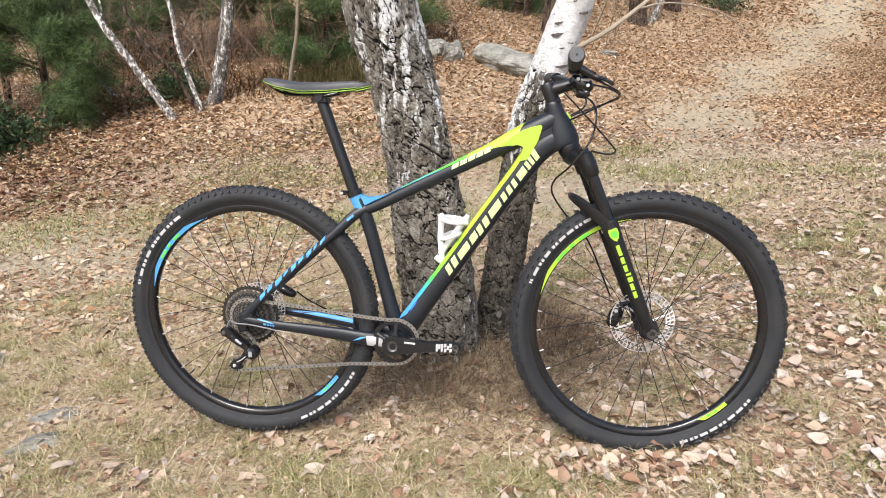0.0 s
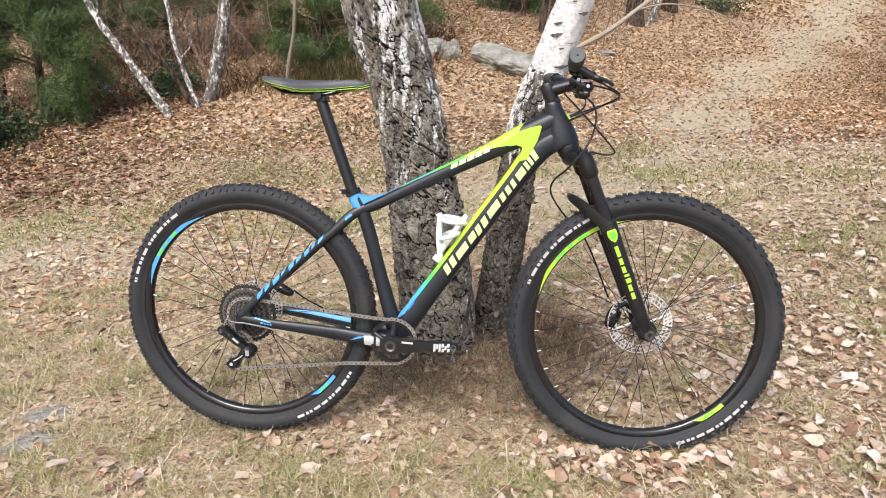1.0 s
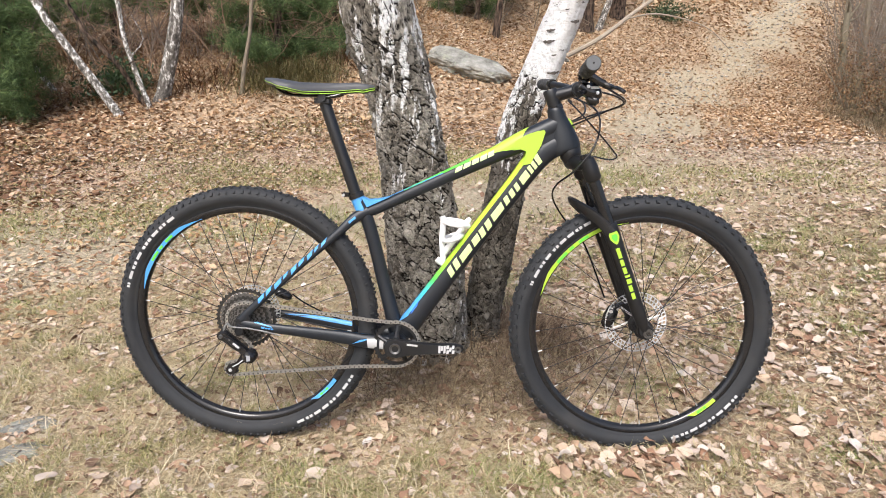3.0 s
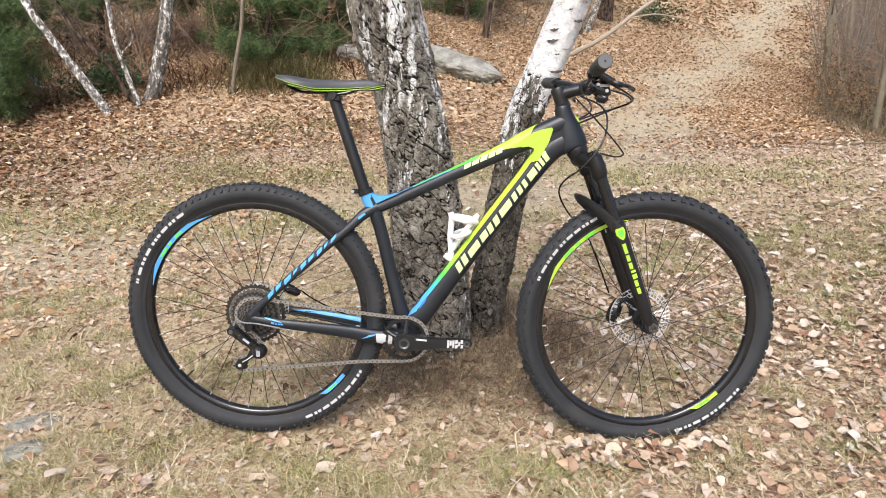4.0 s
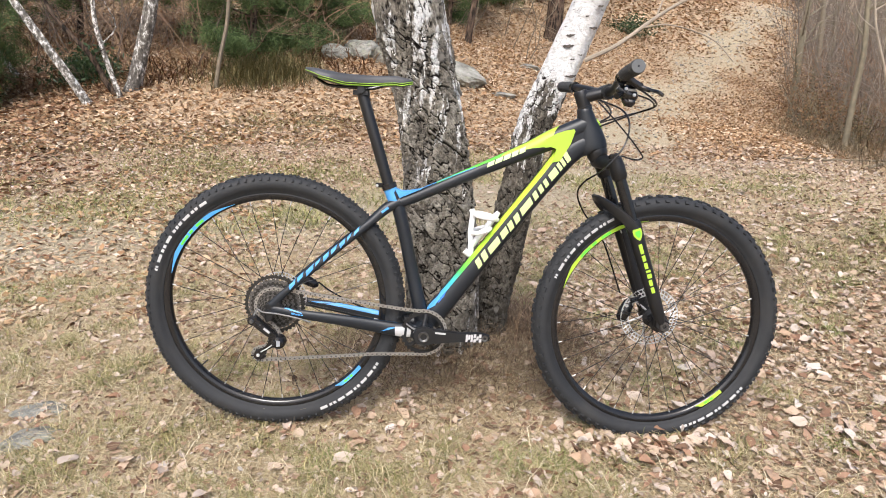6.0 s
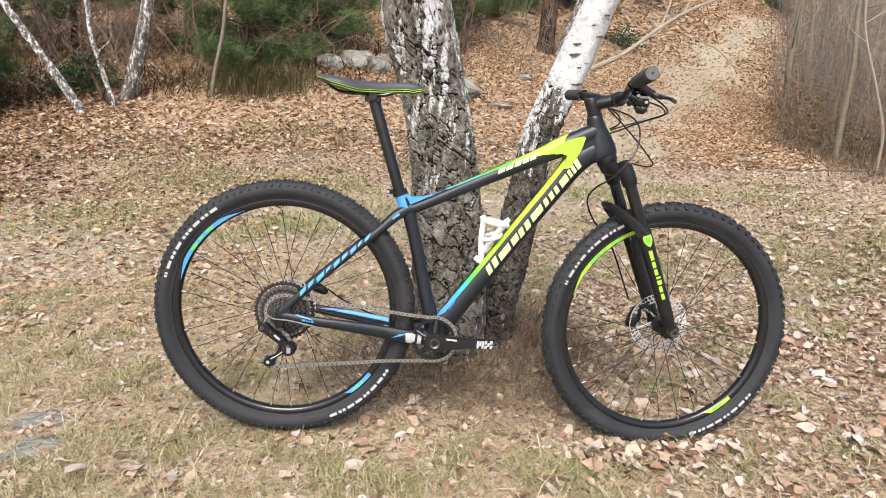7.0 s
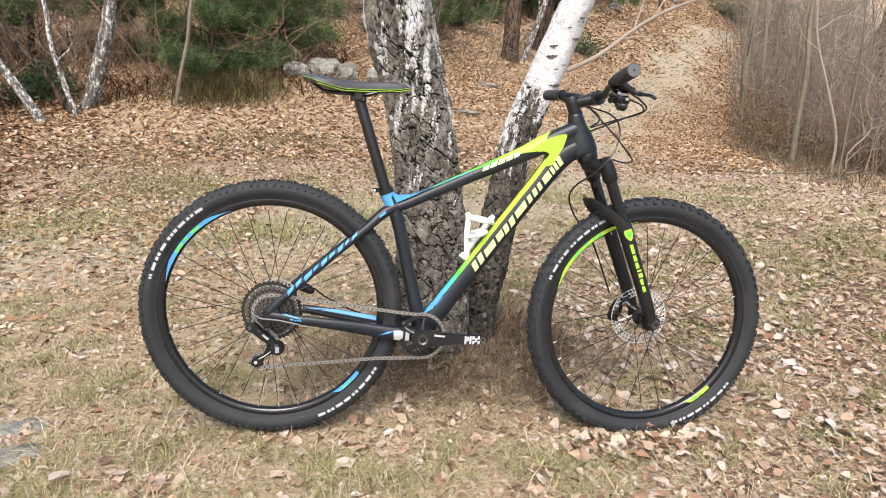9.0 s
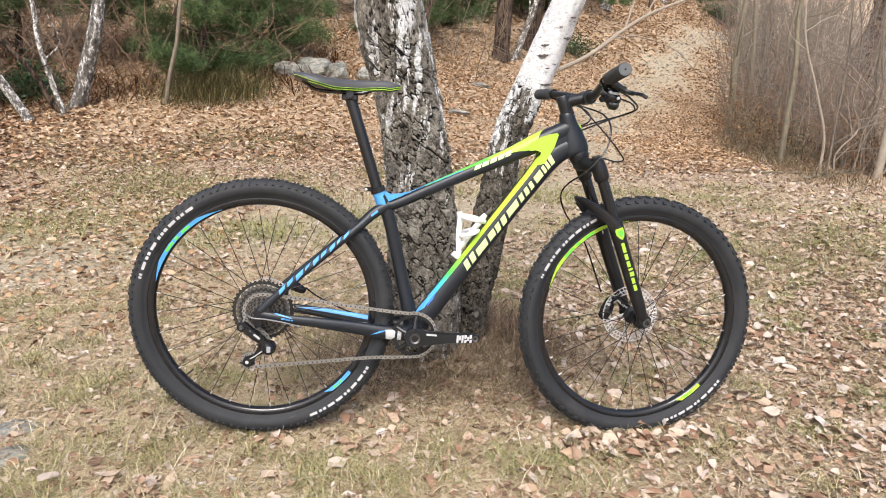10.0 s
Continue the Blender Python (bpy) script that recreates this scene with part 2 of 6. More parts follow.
class Shape:
    """Collects points and faces of one mesh."""

    def __init__(self):
        self.v, self.f = [], []

    def add(self, v, f):
        o = len(self.v)
        self.v += [tuple(p) for p in v]
        self.f += [tuple(o + i for i in q) for q in f]
        return self

    def grid(self, rings, closed=True, caps=True):
        n, o = len(rings[0]), len(self.v)
        for r in rings:
            self.v += [tuple(p) for p in r]
        for i in range(len(rings) - 1):
            for j in range(n if closed else n - 1):
                k = (j + 1) % n
                self.f.append((o + i * n + j, o + i * n + k, o + (i + 1) * n + k, o + (i + 1) * n + j))
        if caps and closed:
            self.f.append(tuple(o + j for j in reversed(range(n))))
            self.f.append(tuple(o + (len(rings) - 1) * n + j for j in range(n)))
        return self

    def tube(self, pts, radius, n=10, caps=True):
        pts = [Vector(p) for p in pts]
        rad = [radius] * len(pts) if isinstance(radius, (int, float)) else list(radius)
        rings, nrm = [], None
        for i, p in enumerate(pts):
            d = (pts[min(i + 1, len(pts) - 1)] - pts[max(i - 1, 0)]).normalized()
            if nrm is None:
                nrm = d.orthogonal().normalized()
            nrm = (nrm - d * nrm.dot(d)).normalized()
            b = d.cross(nrm)
            rings.append([p + (nrm * math.cos(a) + b * math.sin(a)) * rad[i] for a in (2 * math.pi * k / n for k in range(n))])
        return self.grid(rings, True, caps)

    def lathe(self, profile, n=48, center=(0, 0, 0), a0=0.0, a1=None):
        """profile of (radius, y) spun about the y axis through center."""
        cx, cy, cz = center
        full = a1 is None
        m = n if full else n + 1
        rings = []
        for k in range(m):
            a = a0 + (2 * math.pi if full else a1 - a0) * k / n
            rings.append([(cx + r * math.cos(a), cy + y, cz + r * math.sin(a)) for r, y in profile])
        if full:
            rings.append(rings[0])
        return self.grid(rings, True, not full)

    def plate(self, outline, y0, y1, bevel=0.0):
        """An outline of (x, z), extruded from y0 to y1, with its edges bevelled."""
        c = Vector((sum(p[0] for p in outline) / len(outline), sum(p[1] for p in outline) / len(outline)))
        inner = [tuple(Vector(p) + (c - Vector(p)).normalized() * bevel) for p in outline]
        s = 1 if y1 > y0 else -1
        rings = [[(x, y0, z) for x, z in inner]] if bevel else []
        rings += [[(x, y0 + s * bevel, z) for x, z in outline], [(x, y1 - s * bevel, z) for x, z in outline]]
        if bevel:
            rings.append([(x, y1, z) for x, z in inner])
        return self.grid(rings)

    def block(self, c, size, bevel=0.002):
        x, y, z = (s / 2 for s in size)
        self.plate([(c[0] - x, c[2] - z), (c[0] + x, c[2] - z), (c[0] + x, c[2] + z), (c[0] - x, c[2] + z)], c[1] - y, c[1] + y, bevel)
        return self

    def moved(self, m):
        self.v = [tuple(m @ Vector(p)) for p in self.v]
        return self


def mesh_of(name, shape, mat, angle=40):
    me = bpy.data.meshes.new(name)
    me.from_pydata(shape.v, [], shape.f)
    me.materials.append(mat)
    me.validate()
    bm = bmesh.new()
    bm.from_mesh(me)
    bmesh.ops.recalc_face_normals(bm, faces=bm.faces)
    bm.to_mesh(me)
    bm.free()
    me.shade_smooth()
    me.set_sharp_from_angle(angle=radians(angle))
    return me


def part(name, shape, mat, parent, label="", angle=40):
    ob = new(name, mesh_of(name, shape, mat, angle))
    ob.parent = parent
    return tagged(ob, label) if label else ob


def thing(name, shape, mat, label, category, group="", kind="", angle=40):
    ob = new(name, mesh_of(name, shape, mat, angle))
    return tagged(ob, label, category, group, kind)


def smooth(pts, k=6):
    """A Catmull-Rom curve through the points."""
    p = [np.array(q, float) for q in pts]
    p = [2 * p[0] - p[1]] + p + [2 * p[-1] - p[-2]]
    out = []
    for i in range(1, len(p) - 2):
        for j in range(k):
            t = j / k
            out.append(0.5 * (2 * p[i] + (p[i + 1] - p[i - 1]) * t + (2 * p[i - 1] - 5 * p[i] + 4 * p[i + 1] - p[i + 2]) * t * t + (3 * p[i] - p[i - 1] - 3 * p[i + 1] + p[i + 2]) * t ** 3))
    return [tuple(q) for q in out] + [tuple(p[-2])]


def bulk(name, verts, faces, mat, label, category, attrs=None, smooth_shade=False):
    """A mesh of a great many small pieces from numpy arrays (faces: triangles or quads of one kind)."""
    me = bpy.data.meshes.new(name)
    k = faces.shape[1]
    me.vertices.add(len(verts))
    me.vertices.foreach_set("co", verts.astype(np.float32).ravel())
    me.loops.add(faces.size)
    me.loops.foreach_set("vertex_index", faces.astype(np.int32).ravel())
    me.polygons.add(len(faces))
    me.polygons.foreach_set("loop_start", np.arange(0, faces.size, k, dtype=np.int32))
    me.materials.append(mat)
    for key, values in (attrs or {}).items():
        me.attributes.new(key, "FLOAT", "POINT").data.foreach_set("value", values.astype(np.float32))
    me.update(calc_edges=True)
    if smooth_shade:
        me.shade_smooth()
    ob = new(name, me)
    return tagged(ob, label, category)


# ---- ground ----


def soft(v, s=0.5):
    return s * np.log1p(np.exp(np.minimum(v / s, 50)))


def height(x, y):
    x, y = np.asarray(x, float), np.asarray(y, float)
    z = -0.03 + 0.18 * np.tanh(x / 6) - 0.1 * soft(-np.maximum(x, -9) - 0.6, 0.3) + 0.1 * soft(np.minimum(x, 7) - 0.8, 0.4) * (0.2 + 0.8 / (1 + np.exp((np.clip(y, -40, 40) - 4.4) / 0.6)))
    z = z + 0.02 * (np.minimum(y, 9) - 1.6) + 0.10 * np.exp(-((x - 0.02) ** 2 + (y - 2.1) ** 2) / 0.10)
    z = z + 0.24 * soft(np.minimum(y, 60) - 5.6 - 0.38 * soft(x, 0.5) - 0.55 * soft(np.minimum(x, 30) - 1.2, 0.5))
    z = z + 0.24 * soft(np.minimum(y, 60) - 15 + 3.5 / (1 + np.exp(3 - np.clip(x, -30, 30))) - 0.16 * soft(np.minimum(x, 30), 0.5), 1.0)
    z = z - 0.028 * np.exp(-((x - 0.57) ** 2 / 0.09 + (y - 1.55) ** 2 / 0.06))
    return z + 0.012 * np.sin(2.3 * x + 1.1 * y) * np.cos(1.7 * y - 0.6 * x) + 0.05 * np.sin(0.5 * x + 0.8 * y) * np.clip((y - 4) / 4, 0, 1)


TRAIL = [(-9.0, 4.9), (-3.8, 4.2), (-2.0, 3.9), (0.5, 4.4), (1.8, 5.3), (2.85, 7.0), (4.8, 10.5), (6.5, 12.4), (7.9, 14.3), (10, 16.9), (13, 20.8), (15.4, 23.2), (20, 26)]


def trail_at(x, y):
    """1 on the bare trail, 0 in the litter."""
    d = np.full(np.shape(x), 1e9)
    for (ax, ay), (bx, by) in zip(TRAIL, TRAIL[1:]):
        lx, ly = bx - ax, by - ay
        t = np.clip(((x - ax) * lx + (y - ay) * ly) / (lx * lx + ly * ly), 0, 1)
        d = np.minimum(d, np.hypot(x - ax - t * lx, y - ay - t * ly))
    wobble = 0.18 * np.sin(1.9 * x + 0.7 * y) + 0.12 * np.sin(4.1 * y - 2.2 * x)
    on = 1 / (1 + np.exp(np.minimum((d - 0.62 + 0.14 * np.clip((y - 6) / 4, 0, 1) + wobble) / 0.16, 60)))
    left = 1 / (1 + np.exp((x + 0.9 + 0.25 * np.sin(2 * y)) / 0.25)) / (1 + np.exp(-(y - 2.5) / 0.3)) / (1 + np.exp((y - 5.3) / 0.25))
    return np.maximum(on, 0.3 * left)


def litter_at(x, y):
    """1 under deep leaves, 0 in dry grass."""
    hill = 1 / (1 + np.exp(-(y - 5.1 - 1.0 / (1 + np.exp(-(x - 0.5) / 0.4)) - 0.2 * np.sin(1.5 * x)) / 0.3))
    right = 1 / (1 + np.exp(-(x - 0.5 + 0.2 * np.sin(3 * y)) / 0.15)) / (1 + np.exp(np.minimum((y - 2.9 - 0.3 * np.sin(2 * x)) / 0.25, 60)))
    return np.clip(np.maximum(hill, 0.85 * right), 0, 1)


def make_ground():
    u = np.linspace(-1, 1, 300)
    xs = 0.2 + 2.6 * u + 115 * u ** 7
    v = np.linspace(-1, 1, 330)
    ys = 2.6 + 3.2 * v + 115 * v ** 7
    X, Y = np.meshgrid(xs, ys)
    Z = height(X, Y)
    rng = np.random.default_rng(3)
    Z = Z + rng.normal(0, 0.004, Z.shape) * np.exp(-(((X - 0.2) / 3.2) ** 4 + ((Y - 2.8) / 3.5) ** 4))
    V = np.stack([X, Y, Z], -1).reshape(-1, 3)
    n, m = len(xs), len(ys)
    i = (np.arange(m - 1)[:, None] * n + np.arange(n - 1)).ravel()
    F = np.stack([i, i + 1, i + 1 + n, i + n], 1)
    ob = bulk("ground", V, F, GROUND, "woodland ground of bare soil, dry grass and leaf litter", "ground", {"trail": trail_at(X, Y).ravel(), "litter": litter_at(X, Y).ravel()}, True)
    tagged(ob, kind="structure")


make_ground()


def leaf_mesh(rng, x, y, size, lift=0.01, tilt=0.5, coarse=False):
    """Folded, curled leaves at the places given: eight points and six triangles each."""
    n = len(x)
    w = rng.uniform(0.28, 0.48, n)
    fold = rng.uniform(-0.1, 0.4, n)
    curl = rng.uniform(-0.35, 0.35, n)
    base = np.array([[0, -0.5], [-0.8, -0.2], [0, -0.1], [0.8, -0.2], [-0.75, 0.2], [0, 0.25], [0.75, 0.2], [0, 0.6]])
    P = np.zeros((n, 8, 3))
    jag = rng.uniform(0.8, 1.2, (n, 8))
    P[:, :, 0] = base[:, 0] * w[:, None] * jag
    P[:, :, 1] = base[:, 1] * jag
    P[:, :, 2] = np.abs(base[:, 0]) * fold[:, None] * 0.5 + curl[:, None] * (base[:, 1] ** 2) + rng.normal(0, 0.04, (n, 8))
    P *= size[:, None, None]
    a, tx, ty = rng.uniform(0, 2 * np.pi, n), rng.normal(0, tilt, n) * 0.6, rng.normal(0, tilt, n) * 0.6
    x1, y1, z1 = P[:, :, 0], P[:, :, 1], P[:, :, 2]
    y1, z1 = y1 * np.cos(tx)[:, None] - z1 * np.sin(tx)[:, None], y1 * np.sin(tx)[:, None] + z1 * np.cos(tx)[:, None]
    x1, z1 = x1 * np.cos(ty)[:, None] + z1 * np.sin(ty)[:, None], -x1 * np.sin(ty)[:, None] + z1 * np.cos(ty)[:, None]
    ca, sa = np.cos(a)[:, None], np.sin(a)[:, None]
    V = np.stack([x1 * ca - y1 * sa + x[:, None], x1 * sa + y1 * ca + y[:, None], z1 + (height(x, y) + rng.uniform(0.2, 1, n) * lift)[:, None]], -1)
    T = np.array([[0, 2, 1], [0, 3, 2], [1, 2, 5], [1, 5, 4], [2, 3, 6], [2, 6, 5], [4, 5, 7], [5, 6, 7]])
    if coarse:
        V, T = V[:, [0, 3, 7, 4]], np.array([[0, 1, 2], [0, 2, 3]])
    F = (np.arange(n)[:, None, None] * V.shape[1] + T[None]).reshape(-1, 3)
    return V.reshape(-1, 3), F


def curled_mesh(rng, x, y, size, lift=0.03, tilt=0.5):
    """Large dry leaves close by: ragged ovals of fifteen points whose edges and tips curl."""
    n = len(x)
    v = np.array([-0.5, -0.28, 0.0, 0.28, 0.58])
    w = np.array([0.10, 0.80, 1.0, 0.66, 0.04])
    wide = rng.uniform(0.30, 0.46, n)
    P = np.zeros((n, 5, 3, 3))
    for c in range(3):
        P[:, :, c, 0] = (c - 1) * w * wide[:, None] * rng.uniform(0.72, 1.22, (n, 5))
        P[:, :, c, 1] = v + rng.normal(0, 0.035, (n, 5)) + rng.normal(0, 0.08, n)[:, None] * abs(c - 1)
        P[:, :, c, 2] = (rng.uniform(-0.10, 0.38, n)[:, None] * w) * abs(c - 1) + rng.uniform(-0.5, 0.6, n)[:, None] * v ** 2 + rng.normal(0, 0.045, (n, 5))
    P = P.reshape(n, 15, 3) * size[:, None, None]
    a, tx, ty = rng.uniform(0, 2 * np.pi, n)[:, None], (rng.normal(0, tilt, n) * 0.6)[:, None], (rng.normal(0, tilt, n) * 0.6)[:, None]
    x1, y1, z1 = P[:, :, 0], P[:, :, 1], P[:, :, 2]
    y1, z1 = y1 * np.cos(tx) - z1 * np.sin(tx), y1 * np.sin(tx) + z1 * np.cos(tx)
    x1, z1 = x1 * np.cos(ty) + z1 * np.sin(ty), -x1 * np.sin(ty) + z1 * np.cos(ty)
    V = np.stack([x1 * np.cos(a) - y1 * np.sin(a) + x[:, None], x1 * np.sin(a) + y1 * np.cos(a) + y[:, None], z1 + (height(x, y) + rng.uniform(0.2, 1, n) * lift)[:, None]], -1)
    T = np.array([q for r in range(4) for c in range(2) for q in ((r * 3 + c, r * 3 + c + 1, r * 3 + c + 4), (r * 3 + c, r * 3 + c + 4, r * 3 + c + 3))])
    return V.reshape(-1, 3), (np.arange(n)[:, None, None] * 15 + T[None]).reshape(-1, 3)


def blade_mesh(rng, x, y, length, width, rise, lean_to=None):
    """Bent blades of grass: five points, three triangles each. rise: 0 lying, 1 upright."""
    n = len(x)
    a = rng.uniform(0, 2 * np.pi, n) if lean_to is None else lean_to
    d = np.stack([np.cos(a), np.sin(a)], -1)
    s = np.stack([-d[:, 1], d[:, 0]], -1) * (width / 2)[:, None]
    p0 = np.stack([x, y], -1)
    flat = np.sqrt(1 - rise ** 2)
    p1 = p0 + d * (length * 0.5 * flat)[:, None] + rng.normal(0, 0.12, (n, 2)) * length[:, None]
    p2 = p1 + d * (length * 0.6 * np.minimum(1, flat + 0.25))[:, None] + rng.normal(0, 0.15, (n, 2)) * length[:, None]
    g = height(x, y)
    z0, z1, z2 = g - 0.003, g + 0.004 + length * 0.5 * rise, g + 0.004 + length * 0.85 * rise * rng.uniform(0.6, 1, n)
    V = np.zeros((n, 5, 3))
    for k, (p, z, sg) in enumerate(((p0 - s, z0, 0), (p0 + s, z0, 0), (p1 - s * 0.9, z1, 0), (p1 + s * 0.9, z1, 0), (p2, z2, 0))):
        V[:, k, :2], V[:, k, 2] = p, z
    T = np.array([[0, 1, 3], [0, 3, 2], [2, 3, 4]])
    return V.reshape(-1, 3), (np.arange(n)[:, None, None] * 5 + T[None]).reshape(-1, 3)

# ---- the two birch trunks ----


def trunk(name, line, label, mat, seed, plates, relief, fade=None, around=300, rows=800):
    """A trunk along line, rows of (x, y, z, radius), with fissured bark plates. fade: the heights between which the plates give way to smooth skin."""
    rng = np.random.default_rng(seed)
    pts = np.array(line, float)
    P = np.array(smooth([tuple(p) for p in pts], 12))
    t = np.linspace(0, 1, len(P))
    ts = np.interp(np.linspace(0, 1, rows), [0, 0.9, 1], [0, 0.72, 1])
    C = np.stack([np.interp(ts, t, P[:, k]) for k in range(4)], 1)
    length = np.concatenate([[0], np.cumsum(np.linalg.norm(np.diff(C[:, :3], axis=0), axis=1))])
    th = np.linspace(0, 2 * np.pi, around, endpoint=False)
    mean_r = C[:, 3].mean()
    U, L = np.meshgrid(th * mean_r, length)
    per = 2 * np.pi * mean_r
    U0, L0 = U.ravel(), L.ravel()
    uu = U0 + 0.011 * np.sin(L0 * 55 + 3 * np.sin(U0 * 40)) + 0.006 * np.sin(L0 * 170 + U0 * 90) + 0.003 * np.sin(L0 * 400 + U0 * 300)
    ll = L0 + 0.009 * np.sin(U0 * 70 + 2 * np.sin(L0 * 35)) + 0.004 * np.sin(U0 * 210 + L0 * 150)

    def crazed(cell):
        nx, nz = max(5, int(per / cell)), int(length[-1] / (cell * 1.55))
        du0, dl0 = per / nx, length[-1] / nz
        ju, jl = rng.uniform(-0.42, 0.42, (nz + 4, nx)), rng.uniform(-0.42, 0.42, (nz + 4, nx))
        ci, cj = np.floor(uu / du0).astype(int), np.floor(ll / dl0).astype(int)
        d1, d2, who = np.full(uu.shape, 9.0), np.full(uu.shape, 9.0), np.zeros(uu.shape, int)
        for a in (-2, -1, 0, 1, 2):
            for b in (-2, -1, 0, 1, 2):
                i, j = ci + a, np.clip(cj + b, -2, nz + 1)
                k = (j + 2) * nx + i % nx
                cu = (i + 0.5 + 0.5 * (j % 2) + ju.ravel()[k]) * du0
                cl = (j + 0.5 + jl.ravel()[k]) * dl0
                d = np.hypot(uu - cu, (ll - cl) * 0.62)
                near = d < d1
                d2 = np.where(near, d1, np.minimum(d2, d))
                who = np.where(near, k, who)
                d1 = np.where(near, d, d1)
        return (d2 - d1) / cell, who, (nz + 4) * nx

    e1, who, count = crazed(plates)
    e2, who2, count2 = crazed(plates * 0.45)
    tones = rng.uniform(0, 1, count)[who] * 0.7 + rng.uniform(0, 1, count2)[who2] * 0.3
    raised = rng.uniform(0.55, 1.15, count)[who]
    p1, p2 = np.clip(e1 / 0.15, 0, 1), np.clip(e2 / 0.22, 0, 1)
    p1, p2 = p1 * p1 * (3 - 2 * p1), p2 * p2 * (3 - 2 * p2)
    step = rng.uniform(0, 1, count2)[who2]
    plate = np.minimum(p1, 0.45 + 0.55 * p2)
    z = np.repeat(C[:, 2], around)
    keep = np.ones_like(z) if fade is None else np.clip((fade[1] - z + 0.08 * np.sin(9 * uu / mean_r * 0.2 + 14 * z)) / (fade[1] - fade[0]), 0, 1)
    fine = rng.normal(0, 1, (rows, around))
    fine = (fine + np.roll(fine, 1, 0) + np.roll(fine, 1, 1) + np.roll(fine, (1, 1), (0, 1))) / 4
    bulge = 0.05 * mean_r * np.sin(3 * uu / mean_r + 5 * ll) + 0.04 * mean_r * np.sin(2 * uu / mean_r - 9 * ll)
    R = np.repeat(C[:, 3], around) + bulge + keep * (relief * (p1 * raised * (0.62 + 0.38 * p2 * step) - 0.75) + 0.0016 * fine.ravel())
    T = np.tile(th, rows)
    V = np.stack([np.repeat(C[:, 0], around) + R * np.cos(T), np.repeat(C[:, 1], around) + R * np.sin(T), z], 1)
    i = np.arange(rows - 1)[:, None] * around + np.arange(around)
    j = np.arange(rows - 1)[:, None] * around + (np.arange(around) + 1) % around
    F = np.stack([i, j, j + around, i + around], -1).reshape(-1, 4)
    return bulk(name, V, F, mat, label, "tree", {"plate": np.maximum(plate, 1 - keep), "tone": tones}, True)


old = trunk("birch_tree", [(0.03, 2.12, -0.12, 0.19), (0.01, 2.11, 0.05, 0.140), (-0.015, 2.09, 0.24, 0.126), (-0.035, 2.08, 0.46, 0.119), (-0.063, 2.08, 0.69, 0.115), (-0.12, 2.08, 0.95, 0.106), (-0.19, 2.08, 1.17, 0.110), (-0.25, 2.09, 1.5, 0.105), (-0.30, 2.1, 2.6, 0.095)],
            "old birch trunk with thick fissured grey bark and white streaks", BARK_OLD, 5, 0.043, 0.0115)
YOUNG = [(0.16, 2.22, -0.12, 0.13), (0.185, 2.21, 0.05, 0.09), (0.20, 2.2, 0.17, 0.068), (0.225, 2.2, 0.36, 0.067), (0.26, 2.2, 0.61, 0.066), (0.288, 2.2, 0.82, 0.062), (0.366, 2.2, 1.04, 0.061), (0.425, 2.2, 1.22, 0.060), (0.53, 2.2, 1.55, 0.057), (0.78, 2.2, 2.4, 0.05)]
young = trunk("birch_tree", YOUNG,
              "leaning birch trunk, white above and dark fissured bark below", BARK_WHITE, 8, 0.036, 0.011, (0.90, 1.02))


def flakes(ob, count, z0, z1, size, seed):
    """Loose plates of bark that stand off the trunk."""
    rng = random.Random(seed)
    verts = ob.data.vertices
    done = 0
    while done < count:
        v = verts[rng.randrange(len(verts))]
        if not z0 < v.co.z < z1 or v.normal.y > 0.2:
            continue
        n = (v.normal + Vector((0, 0, 0.15))).normalized()
        u = Vector((0, 0, 1)).cross(n).normalized()
        w = n.cross(u)
        a, b = size * rng.uniform(0.35, 0.8), size * rng.uniform(0.6, 1.6)
        out = [(-a, -b * 0.6), (-a * 0.3, -b), (a * 0.7, -b * 0.8), (a, b * 0.2), (a * 0.5, b), (-a * 0.6, b * 0.8)]
        out = [(x * rng.uniform(0.75, 1.2), y * rng.uniform(0.75, 1.2)) for x, y in out]
        lift = [0.0005 + 0.0035 * rng.random() for _ in out]
        low = [v.co + u * x + w * y - n * 0.004 for x, y in out]
        high = [v.co + u * x * 0.9 + w * y * 0.9 + n * l for (x, y), l in zip(out, lift)]
        sh = Shape().add(low + high, [tuple(range(6, 12))] + [(k, (k + 1) % 6, 6 + (k + 1) % 6, 6 + k) for k in range(6)])
        part("bark_flake", sh, FLAKE, ob, angle=25)
        done += 1


FLAKE = plain("bark_flake", (0.13, 0.118, 0.10), 0.9, vary=0.8, scale=60, relief=0.7)
SCAR = plain("bark_scar", (0.085, 0.072, 0.062), 0.9, vary=0.6, scale=90, relief=0.5)


def scars(line, spots):
    """Dark lens-shaped branch scars on the white skin: height, angle in degrees, half width and half height."""
    P = np.array(smooth(line, 12))
    for z, a, w, h in spots:
        c = [np.interp(z, P[:, 2], P[:, k]) for k in range(4)]
        rings = []
        for i in range(9):
            u = -1 + i / 4
            row = []
            for j in range(5):
                v = (j / 2 - 1) * h * (0.55 + 0.2 * math.sin(9 * u + 40 * z)) * (1 - abs(u) ** 2.5) + 0.35 * h * u * u
                t = radians(a) + 1.25 * u * w / c[3]
                r = c[3] * 1.035 + 0.003 * (1 - u * u)
                row.append((c[0] + r * math.cos(t), c[1] + r * math.sin(t), z + v + 0.15 * w * u))
            rings.append(row)
        part("bark_scar", Shape().grid(rings, False), SCAR, young, "dark branch scar")


